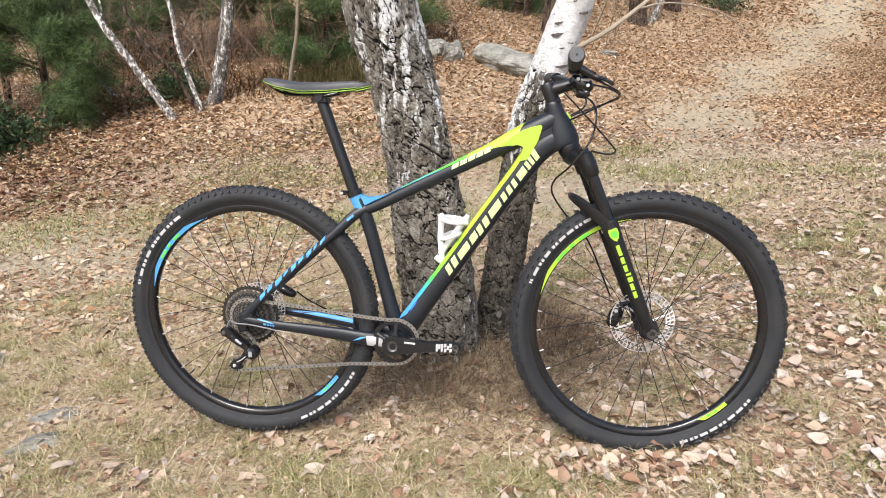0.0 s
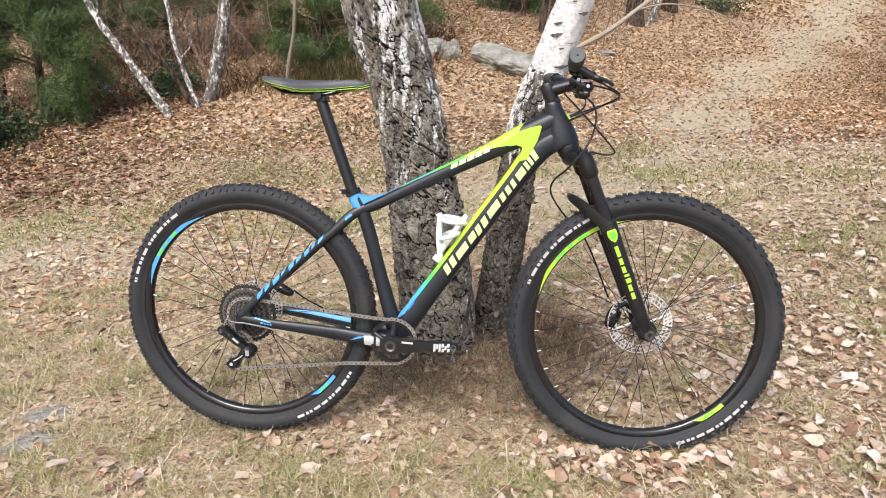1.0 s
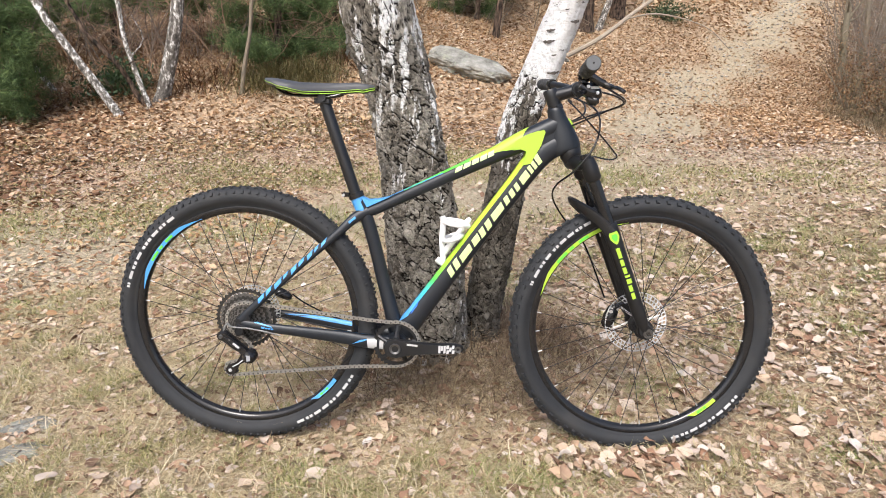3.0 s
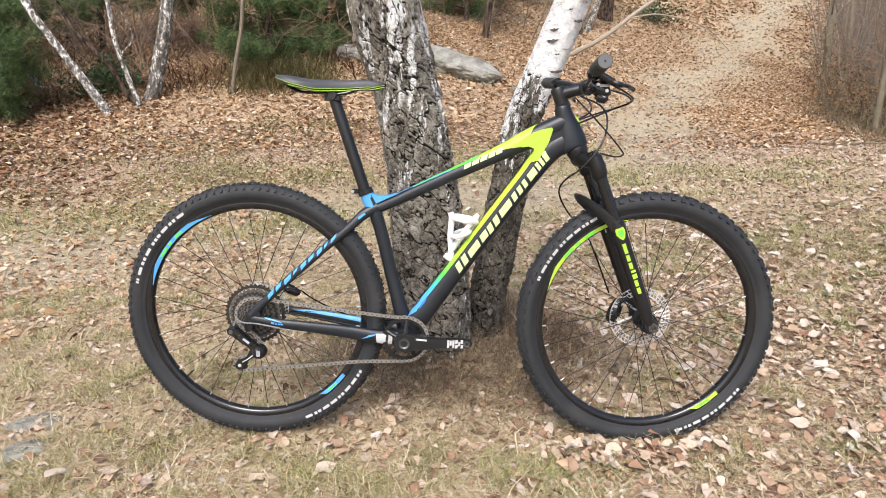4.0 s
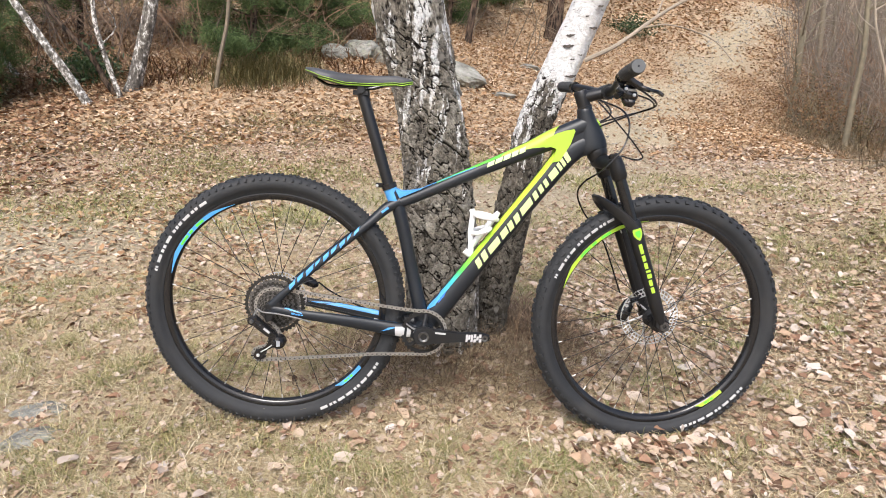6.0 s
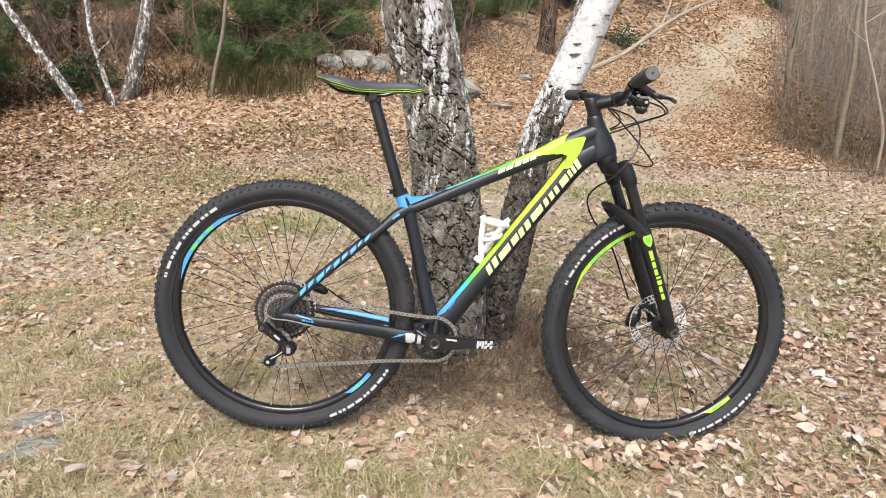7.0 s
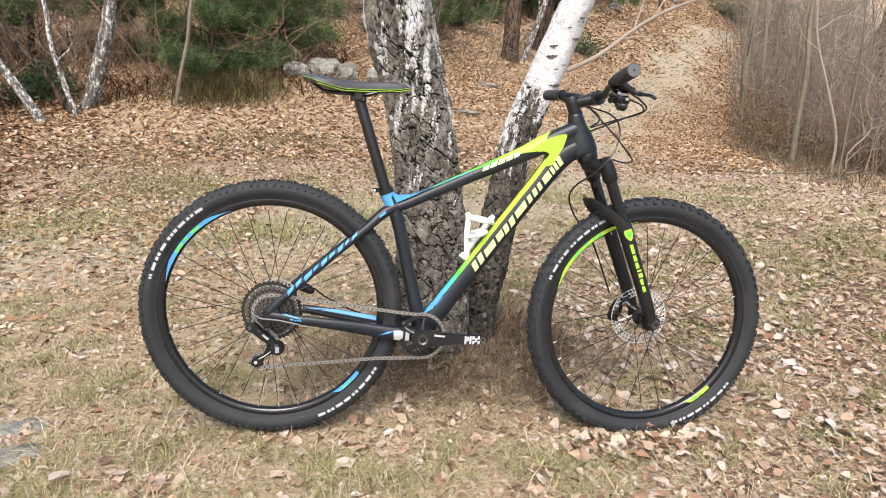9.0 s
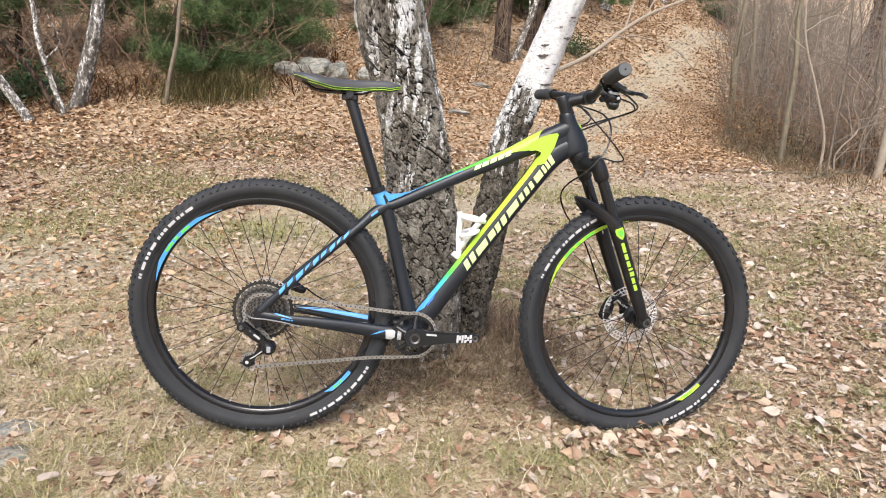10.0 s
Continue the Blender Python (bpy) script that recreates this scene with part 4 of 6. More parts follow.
    rot = Shape().lathe([(0.0865, 0.043), (0.0895, 0.043), (0.0895, 0.045), (0.0865, 0.045)], 72).lathe([(0.064, 0.043), (0.068, 0.043), (0.068, 0.045), (0.064, 0.045)], 60).lathe([(0.0755, 0.043), (0.0785, 0.043), (0.0785, 0.045), (0.0755, 0.045)], 60)
    for k in range(6):
        a = 2 * math.pi * k / 6
        rot.tube([(0.020 * math.cos(a), 0.044, 0.020 * math.sin(a)), (0.045 * math.cos(a + 0.25), 0.044, 0.045 * math.sin(a + 0.25)), (0.066 * math.cos(a + 0.3), 0.044, 0.066 * math.sin(a + 0.3))], 0.0035, 6)
    for k in range(44):
        a = 2 * math.pi * k / 44
        rot.tube([(0.066 * math.cos(a), 0.044, 0.066 * math.sin(a)), (0.088 * math.cos(a + 0.09), 0.044, 0.088 * math.sin(a + 0.09))], 0.0019, 5)
    if not front:
        rot.v = [(x * 0.88, y, z * 0.88) for x, y, z in rot.v]
    part("brake_rotor", rot.moved(m), STEEL, rim, "steel brake disc")
    return rim


SCHW = [1] * 8
make_wheel("rear_wheel", (0, 0, 0), Matrix.Identity(4), BLUE, GREEN, [(113, 166, 1), (-36, -54, 0)], [(124, 167, [1, 1, 1, 0.5, 1, 0.15, 1, 1, 1, 0.15, 0.6]), (-66, -27, SCHW)], 0.0036, 1)
make_wheel("front_wheel", (WB, 0, 0), STEER, LIME, GREEN, [(101, 163, 1), (-43, -60, 0)], [(119, 160, [1, 1, 1, 1, 1, 0.15, 1, 1, 1.2, 0.15, 0.6]), (-72, -33, SCHW)], 0.0062, 2)


def toothed(r, teeth, y0, y1, depth=0.0045, bore=0.017):
    out, inn = [], []
    for k in range(teeth * 4):
        a = 2 * math.pi * k / (teeth * 4)
        q = r if k % 4 in (1, 2) else r - depth
        out.append((q * math.cos(a), q * math.sin(a)))
        inn.append((bore * math.cos(a), bore * math.sin(a)))
    rings = [[(x, y0, z) for x, z in inn], [(x, y0, z) for x, z in out], [(x, y1, z) for x, z in out], [(x, y1, z) for x, z in inn]]
    rings.append(rings[0])
    return Shape().grid(list(zip(*rings)) and [[rings[i][j] for j in range(len(out))] for i in range(5)], True, False)


def make_drivetrain():
    cass = part("cassette", Shape().lathe([(0.016, -0.022), (0.020, -0.022), (0.020, -0.060), (0.016, -0.060)], 24), DARKSTEEL, bike, "eleven-speed dark steel cassette")
    for k, teeth in enumerate((42, 36, 32, 28, 25, 22, 19, 17, 15, 13, 11)):
        y = -0.024 - 0.0035 * k
        r = teeth * 0.0127 / (2 * math.pi) + 0.002
        part("sprocket", toothed(r, teeth, y, y - 0.0018, 0.004, max(0.017, r - 0.012)), COG2 if k % 2 else COG, cass)
        if k < 8:
            arms = Shape()
            for j in range(5):
                a = 2 * math.pi * j / 5 + 0.3 * k
                arms.tube([(0.018 * math.cos(a), y - 0.001, 0.018 * math.sin(a)), ((r - 0.012) * math.cos(a + 0.25), y - 0.001, (r - 0.012) * math.sin(a + 0.25))], 0.0025, 5)
            part("carrier_arm", arms, DARKSTEEL, cass)
    bb = Vector((0.428, 0, -0.055))
    crank = Shape().plate([(-0.030, -0.006), (-0.022, -0.021), (0.0, -0.027), (0.028, -0.021), (0.10, -0.014), (0.165, -0.0125), (0.184, -0.008), (0.187, 0.0), (0.184, 0.009), (0.165, 0.0135), (0.10, 0.014), (0.028, 0.021), (0.0, 0.027), (-0.022, 0.021), (-0.030, 0.008)], -0.076, -0.094, 0.004).moved(Matrix.Translation(bb) @ Matrix.Rotation(radians(-1.2), 4, "Y"))
    arm = part("crank_arm", crank, BLACK, bike, "black crank arm without a pedal")
    part("crank_bore", Shape().lathe([(0.009, -0.0945), (0.014, -0.0965), (0.0155, -0.0945), (0.0155, -0.09), (0.009, -0.09)], 28, tuple(bb)), DARKSTEEL, arm, "steel axle bore ring")
    part("pedal_thread", Shape().lathe([(0.004, -0.0945), (0.0085, -0.0955), (0.009, -0.094), (0.004, -0.092)], 20, (bb.x + 0.172, 0, bb.z + 0.0035)), DARKSTEEL, arm)
    logo = Shape()
    for x0, x1, z0, z1 in ((0.118, 0.124, -0.011, 0.011), (0.125, 0.131, -0.004, 0.010), (0.132, 0.138, -0.011, 0.011), (0.140, 0.147, 0.001, 0.012), (0.140, 0.147, -0.012, -0.002), (0.148, 0.154, -0.006, 0.006), (0.155, 0.162, 0.001, 0.012), (0.155, 0.162, -0.012, -0.002)):
        logo.plate([(x0, z0), (x1, z0 + 0.001), (x1 + 0.001, z1), (x0 + 0.001, z1)], -0.0943, -0.0948)
    part("crank_logo", logo.moved(Matrix.Translation(bb) @ Matrix.Rotation(radians(-1.2), 4, "Y")), PRINT, arm, "white logo shapes")
    part("crank_print", Shape().plate([(0.032, 0.011), (0.062, 0.009), (0.062, 0.014), (0.032, 0.0165)], -0.0943, -0.0948).moved(Matrix.Translation(bb)), PRINT, arm, "small white print")
    left = part("crank_arm", Shape().plate([(-0.187, -0.010), (-0.10, -0.014), (0.0, -0.024), (0.024, 0.0), (0.0, 0.024), (-0.10, 0.014), (-0.187, 0.010)], 0.076, 0.092, 0.004).moved(Matrix.Translation(bb)), BLACK, bike, "black crank arm without a pedal")
    axle = Shape().tube([(bb.x, -0.076, bb.z), (bb.x, 0.076, bb.z)], 0.013, 16)
    part("crank_axle", axle, BLACK, arm)
    ring = part("chainring", toothed(0.066, 32, -0.0505, -0.0535, 0.004, 0.052).moved(Matrix.Translation(bb)), BLACK, bike, "black single chainring")
    spider = Shape()
    for k in range(5):
        a = 2 * math.pi * k / 5 + 0.2
        spider.tube([(bb.x + 0.014 * math.cos(a), -0.062, bb.z + 0.014 * math.sin(a)), (bb.x + 0.035 * math.cos(a + 0.05), -0.058, bb.z + 0.035 * math.sin(a + 0.05)), (bb.x + 0.055 * math.cos(a), -0.052, bb.z + 0.055 * math.sin(a))], [0.010, 0.006, 0.007], 8)
    part("spider", spider, BLACK, ring)
    # chain: round the chainring, along to a middle sprocket, through the derailleur pulleys and back
    y = -0.052
    rc, rs = 0.0647, 0.050
    path = []
    for k in range(15):
        a = radians(104 - 196 * k / 14)
        path.append((bb.x + rc * math.cos(a), y, bb.z + rc * math.sin(a)))
    path += [(0.30, -0.055, -0.124), (0.15, -0.062, -0.137), (0.03, -0.066, -0.148)]
    for k in range(7):
        a = radians(-80 - 150 * k / 6)
        path.append((-0.030 + 0.020 * math.cos(a), -0.067, -0.134 + 0.020 * math.sin(a)))
    path += [(-0.010, -0.066, -0.110), (0.012, -0.062, -0.092)]
    for k in range(5):
        a = radians(-40 + 80 * k / 4)
        path.append((0.004 + 0.018 * math.cos(a), -0.056, -0.078 + 0.018 * math.sin(a)))
    for k in range(8):
        a = radians(-95 - 175 * k / 7)
        path.append((rs * math.cos(a), -0.044, rs * math.sin(a)))
    path += [(0.10, -0.046, 0.042), (0.25, -0.050, 0.024), (0.36, -0.052, 0.012), path[0]]
    P = np.array(path)
    seg = np.concatenate([[0], np.cumsum(np.linalg.norm(np.diff(P, axis=0), axis=1))])
    n = int(seg[-1] / 0.0127 / 2) * 2
    pin = np.stack([np.interp(np.linspace(0, seg[-1], n + 1), seg, P[:, k]) for k in range(3)], 1)
    plates, rollers = Shape(), Shape()
    for i in range(n):
        a, b = pin[i], pin[i + 1]
        d = (b - a) / np.linalg.norm(b - a)
        nrm = np.array((-d[2], 0, d[0]))
        for s in (-1, 1):
            o = np.array((0, s * (0.0032 if i % 2 else 0.0021), 0))
            prof = [(-0.0045, 0.0), (-0.003, 0.0040), (0.003, 0.0042), (0.0064, 0.0030), (0.0098, 0.0042), (0.0157, 0.0040), (0.0172, 0.0)]
            prof = prof + [(u, -v) for u, v in reversed(prof[1:-1])]
            v = [a + d * u + nrm * w + o for u, w in prof]
            v2 = [q + np.array((0, s * 0.001, 0)) for q in v]
            m = len(v)
            plates.add(v + v2, [tuple(range(m)), tuple(range(m, 2 * m))] + [(k, (k + 1) % m, m + (k + 1) % m, m + k) for k in range(m)])
        rollers.tube([tuple(a + np.array((0, -0.0044, 0))), tuple(a + np.array((0, 0.0044, 0)))], 0.0028, 6)
    chain = tagged(part("chain", plates, CHAINSTEEL, bike, "worn steel chain links"), kind="stuff")
    tagged(part("chain_pins", rollers, DARKSTEEL, chain), kind="stuff")
    # rear derailleur
    hang = Shape().plate([(-0.012, -0.004), (0.010, -0.010), (0.004, -0.034), (-0.014, -0.040), (-0.020, -0.024)], -0.068, -0.076, 0.002)
    der = part("rear_derailleur", hang, BLACK, bike, "black rear derailleur with grey print")
    body = Shape().tube([(-0.046, -0.078, -0.030), (-0.046, -0.100, -0.030)], 0.013, 18)
    part("mounting_barrel", body, GLOSS, der)
    for y0, y1, w in ((-0.098, -0.105, 0.009), (-0.082, -0.088, 0.008)):
        part("link", Shape().plate([(-0.050, -0.030 + w), (-0.036, -0.022 + w * 0.5), (-0.008, -0.042), (0.022, -0.068), (0.028, -0.080), (0.014, -0.082), (-0.014, -0.062 - w * 0.4), (-0.046, -0.040)], y0, y1, 0.002), GLOSS, der)
    part("link_face", Shape().plate([(-0.036, -0.031), (-0.022, -0.034), (0.010, -0.060), (0.004, -0.068), (-0.020, -0.052)], -0.105, -0.108, 0.0015), BLACK, der)
    part("link_print", Shape().tube([(-0.012, -0.1085, -0.047), (0.004, -0.1085, -0.060)], 0.0032, 8), PRINT, der, "pale print on the link")
    for x, z, r in ((-0.046, -0.030, 0.006), (0.024, -0.078, 0.005), (-0.022, -0.038, 0.003)):
        part("pivot_bolt", Shape().lathe([(0.0, -0.108), (r * 0.7, -0.109), (r, -0.107), (r, -0.100), (0.0, -0.100)], 14, (x, 0, z)), DARKSTEEL, der)
    part("knuckle", Shape().lathe([(0.0, -0.108), (0.010, -0.108), (0.017, -0.102), (0.0195, -0.092), (0.0195, -0.076), (0.012, -0.072), (0.0, -0.072)], 22, (0.026, 0, -0.090)), GLOSS, der)
    part("knuckle_print", Shape().plate([(0.022, -0.082), (0.033, -0.081), (0.033, -0.097), (0.023, -0.098)], -0.1075, -0.1090), plain("grey_print", (0.30, 0.31, 0.33), 0.5), der, "grey print block")

    def dumbbell(x0, z0, x1, z1, r0, r1, waist):
        a = math.atan2(z1 - z0, x1 - x0)
        out = [(x0 + r0 * math.cos(a + q), z0 + r0 * math.sin(a + q)) for q in np.linspace(math.pi * 0.4, math.pi * 1.6, 9)]
        mx, mz = (x0 + x1) / 2, (z0 + z1) / 2
        out.append((mx + waist * math.sin(a), mz - waist * math.cos(a)))
        out += [(x1 + r1 * math.cos(a + q), z1 + r1 * math.sin(a + q)) for q in np.linspace(-math.pi * 0.6, math.pi * 0.6, 9)]
        out.append((mx - waist * math.sin(a), mz + waist * math.cos(a)))
        return out

    for y0, y1 in ((-0.074, -0.077), (-0.057, -0.060)):
        part("pulley_cage", Shape().plate(dumbbell(0.012, -0.094, -0.034, -0.137, 0.014, 0.013, 0.006), y0, y1, 0.0008), GLOSS, der)
    part("cage_edge", Shape().tube([(0.006, -0.078, -0.104), (-0.012, -0.078, -0.118), (-0.026, -0.078, -0.126)], 0.0018, 6), PRINT, der, "bright cage edge")
    for x, z in ((0.012, -0.094), (-0.034, -0.137)):
        part("jockey_wheel", toothed(0.021, 12, -0.062, -0.071, 0.004, 0.009).moved(Matrix.Translation((x, 0, z))), BLACK, der)
        part("jockey_bolt", Shape().lathe([(0.0, -0.079), (0.003, -0.080), (0.005, -0.078), (0.005, -0.074), (0.0, -0.074)], 12, (x, 0, z)), STEEL, der)
    part("shift_cable", Shape().tube(smooth([(-0.044, -0.088, -0.018), (-0.035, -0.086, 0.0), (-0.02, -0.085, -0.008), (0.02, -0.082, -0.012), (0.07, -0.078, -0.022), (0.11, -0.072, -0.034)]), 0.0022, 7), plain("grey_cable", (0.20, 0.20, 0.195), 0.5), der, "grey shift cable")
    cal = Shape().tube(smooth([(0.062, 0.050, 0.062), (0.078, 0.050, 0.056), (0.098, 0.052, 0.046), (0.110, 0.054, 0.040)]), [0.008, 0.010, 0.012, 0.013, 0.014, 0.0145, 0.0145, 0.0145, 0.0145, 0.014, 0.0135, 0.013, 0.0125, 0.012, 0.011, 0.010, 0.009, 0.007, 0.005], 12)
    part("rear_brake_caliper", cal, GLOSS, bike, "black disc brake caliper")
    part("brake_hose", Shape().tube(smooth([(0.11, 0.06, 0.050), (0.15, 0.066, 0.02), (0.24, 0.062, -0.02), (0.36, 0.05, -0.05)]), 0.0025, 7), GLOSS, bike)


make_drivetrain()


def make_cage():
    d = Vector((0.183, 0, 0.256)).normalized()
    base0, base1 = Vector((0.568, 0, 0.190)), Vector((0.630, 0, 0.278))
    cage = part("bottle_cage", Shape().tube([tuple(base0 + (base1 - base0) * t + Vector((-0.012, 0, 0.010))) for t in (-0.15, 0.0, 0.5, 1.0, 1.1)], [0.006, 0.009, 0.009, 0.009, 0.006], 10), WHITE, bike, "white plastic bottle cage")
    for s in (-1, 1):
        part("cage_arm", Shape().tube(smooth([(0.620, s * 0.010, 0.276), (0.600, s * 0.036, 0.281), (0.570, s * 0.036, 0.286), (0.552, s * 0.014, 0.289)]), [0.007] * 19, 8), WHITE, cage)
        part("cage_arm", Shape().tube(smooth([(0.602, s * 0.012, 0.250), (0.590, s * 0.034, 0.246), (0.566, s * 0.034, 0.238), (0.552, s * 0.012, 0.234)]), [0.007] * 19, 8), WHITE, cage)
    part("cage_spine", Shape().tube(smooth([(0.5465, 0, 0.300), (0.5505, 0, 0.286), (0.548, 0, 0.235), (0.552, 0, 0.180), (0.550, 0, 0.168), (0.534, 0, 0.180)]), [0.0085] * 31, 10), WHITE, cage)


make_cage()


def make_front():
    """Fork, stem, handlebar, controls and their hoses, all turned with the steering."""
    m = STEER

    def up(p):
        return AXIS0 + AXISD * p

    crown = Shape().tube([(0.925, -0.070, 0.452), (0.905, -0.035, 0.456), (0.892, 0.0, 0.458), (0.905, 0.035, 0.456), (0.925, 0.070, 0.452)], [0.019, 0.020, 0.021, 0.020, 0.019], 14)
    crown.tube([up(-0.112), up(-0.118), up(-0.134), up(-0.155)], [0.027, 0.030, 0.029, 0.022], 24)
    fork = part("fork", crown.moved(m), BLACK, bike, "black suspension fork with lime print")
    for s in (-1, 1):
        leg0, leg1 = Vector((0.918, s * 0.065, 0.470)), Vector((1.105, s * 0.062, 0.010))
        d = (leg1 - leg0).normalized()

        def on(t):
            return tuple(leg0 + d * t)

        part("crown_cap", Shape().tube([on(-0.001), on(0.001), on(0.028), on(0.055), on(0.062)], [0.013, 0.0190, 0.0222, 0.0215, 0.0175], 20).moved(m), BLACK, fork)
        part("cap_knob", Shape().tube([on(-0.011), on(-0.009), on(0.001)], [0.010, 0.0145, 0.0145], 16).moved(m), GLOSS, fork)
        part("stanchion", Shape().tube([on(0.04), on(0.20)], 0.0160, 20).moved(m), GLOSS, fork, "gloss black stanchion")
        lower = part("lower_leg", Shape().tube([on(0.184), on(0.187), on(0.20), on(0.26), on(0.36), on(0.44), on(0.475), on(0.50)], [0.0185, 0.0215, 0.0220, 0.0205, 0.0195, 0.019, 0.017, 0.012], 24).moved(m), BLACK, fork)
        part("fork_dropout", Shape().plate([(1.085, 0.030), (1.108, 0.032), (1.130, 0.012), (1.130, -0.012), (1.110, -0.020), (1.088, -0.004)], s * 0.050, s * 0.070, 0.004).moved(m), BLACK, fork)
        part("axle_cap", Shape().lathe([(0.0, s * 0.070), (0.006, s * 0.070), (0.007, s * 0.074), (0.013, s * 0.074), (0.014, s * 0.068), (0.0, s * 0.068)], 20, (WB, 0, 0)).moved(m), DARKSTEEL, fork)
        pr = Shape()
        n0 = Vector((0, -1, 0)) if s < 0 else Vector((0, 1, 0))
        nf = d.cross(n0) if s > 0 else n0.cross(d)

        def skin(t, a, r):
            return tuple(leg0 + d * t + (n0 * math.cos(a) + nf * math.sin(a)) * r)

        t = 0.250
        for w, lo, hi in ((1.5, 0, 0.8), (1, 0, 0.8), (1, 0, 0.8), (0.5, 0, 1.1), (0.8, 0, 1.1), (1, 0, 0.8), (1, 0, 0.8)):
            e = t + w * 0.0225
            pr.grid([[skin(q, radians(-20 + 34 * (lo + (hi - lo) * v / 4)), 0.0212 - (q - 0.2) * 0.004) for v in range(5)] for q in (t, (t + e) / 2, e - 0.005)], False)
            t = e
        part("fork_lettering", pr.moved(m), LIME, lower, "lime letter bars")
        sh = Shape()
        sh.grid([[skin(0.205 + 0.034 * u, radians((-34 + 68 * v / 6) * wd), 0.0226) for v in range(7)] for u, wd in ((0, 0.8), (0.15, 1), (0.5, 1), (0.8, 0.6), (1, 0.08))], False)
        part("fork_badge", sh.moved(m), LIME, lower, "lime shield badge")
        sh = Shape()
        sh.grid([[skin(0.211 + 0.020 * u, radians((-20 + 40 * v / 6) * wd), 0.0230) for v in range(7)] for u, wd in ((0, 0.8), (0.4, 1), (0.8, 0.6), (1, 0.1))], False)
        part("badge_centre", sh.moved(m), GREEN, lower, "green badge centre")
    arch = Shape()
    curve = smooth([(0.992, -0.078, 0.276), (0.966, -0.072, 0.304), (0.930, -0.054, 0.332), (0.903, -0.026, 0.350), (0.898, 0.0, 0.353), (0.903, 0.026, 0.350), (0.930, 0.054, 0.332), (0.966, 0.072, 0.304), (0.992, 0.078, 0.276)])
    leg = Vector((0.187, 0, -0.46)).normalized()
    rings = []
    for i, q in enumerate(curve):
        d = (Vector(curve[min(i + 1, len(curve) - 1)]) - Vector(curve[max(i - 1, 0)])).normalized()
        w = (leg - d * leg.dot(d)).normalized()
        n2 = d.cross(w)
        rings.append([Vector(q) + w * (0.009 + 0.006 * min(1, abs(q[1]) / 0.06)) * math.copysign(abs(math.cos(a)) ** 0.5, math.cos(a)) + n2 * 0.006 * math.copysign(abs(math.sin(a)) ** 0.5, math.sin(a)) for a in (2 * math.pi * k / 12 for k in range(12))])
    arch.grid(rings)
    part("fork_arch", arch.moved(m), BLACK, fork)
    part("brake_caliper", Shape().tube([(1.030, 0.058, -0.022), (1.034, 0.058, -0.014), (1.042, 0.058, 0.012), (1.050, 0.056, 0.036), (1.056, 0.054, 0.050)], [0.010, 0.018, 0.020, 0.016, 0.009], 12).tube([(1.050, 0.040, 0.046), (1.075, 0.045, 0.055)], [0.008, 0.006], 10).moved(m), GLOSS, fork, "black disc brake caliper")
    part("caliper_bolt", Shape().tube([(1.040, 0.040, 0.030), (1.040, 0.046, 0.030)], 0.005, 10).moved(m), STEEL, fork)
    # stem and bar
    stem_sh = Shape().tube([up(0.004), up(0.024), up(0.044), up(0.050)], [0.0185, 0.0185, 0.0195, 0.017], 22)
    c = up(0.030)
    bar_c = Vector((0.900, 0, 0.648))
    stem_sh.tube([tuple(c), tuple(c.lerp(bar_c, 0.6)), tuple(bar_c)], [0.018, 0.0155, 0.0175], 18)
    stem_sh.tube([tuple(bar_c + Vector((0, -0.024, 0))), tuple(bar_c + Vector((0, 0.024, 0)))], 0.0205, 20)
    stem = part("stem", stem_sh.moved(m), BLACK, bike, "black alloy stem")
    for y in (-0.017, 0.017):
        for z in (-0.015, 0.015):
            part("stem_bolt", Shape().tube([(0.918, y, 0.648 + z), (0.924, y, 0.648 + z)], 0.0035, 8).moved(m), STEEL, stem)
    part("spacer", Shape().tube([up(-0.008), up(0.005)], 0.0200, 22).moved(m), GLOSS, stem)
    line = smooth([(0.858, -0.338, 0.682), (0.866, -0.25, 0.676), (0.882, -0.15, 0.665), (0.897, -0.07, 0.652), (0.900, 0, 0.648), (0.897, 0.07, 0.652), (0.882, 0.15, 0.665), (0.866, 0.25, 0.676), (0.856, 0.345, 0.682)])
    bar = part("handlebar", Shape().tube(line, [0.0111 if abs(p[1]) > 0.1 else 0.0155 - 0.0044 * abs(p[1]) / 0.1 for p in line], 16).moved(m), BLACK, bike, "black low-rise handlebar")
    for s in (-1, 1):
        e0, e1 = Vector((0.8575, s * 0.345, 0.6825)), Vector((0.868, s * 0.232, 0.6745))
        d = (e1 - e0).normalized()
        g = Shape().tube([tuple(e0 + d * t) for t in (0, 0.002, 0.006, 0.03, 0.06, 0.09, 0.113)], [0.0145, 0.0168, 0.0172, 0.0160, 0.0165, 0.0160, 0.0165], 24)
        for k in range(9):
            q = 0.014 + k * 0.010
            g.tube([tuple(e0 + d * q), tuple(e0 + d * (q + 0.005))], 0.0171, 24)
        grip = part("grip", g.moved(m), GRIPR, bar, "dark grey ribbed rubber grip")
        part("grip_end", Shape().tube([tuple(e0 - d * 0.0012), tuple(e0)], [0.0150, 0.0158], 24).moved(m), GRIPEND, grip, "grey grip end cap")
        part("grip_hole", Shape().tube([tuple(e0 - d * 0.0022), tuple(e0 - d * 0.001)], 0.0022, 10).moved(m), GLOSS, grip)
        cl = e0 + d * 0.122
        lev = Shape().tube([tuple(cl - d * 0.007), tuple(cl + d * 0.007)], 0.0165, 16)
        lev.tube([tuple(cl + Vector((0.012, 0, -0.010))), tuple(cl + Vector((0.042, s * 0.004, -0.026)))], [0.010, 0.008], 12)
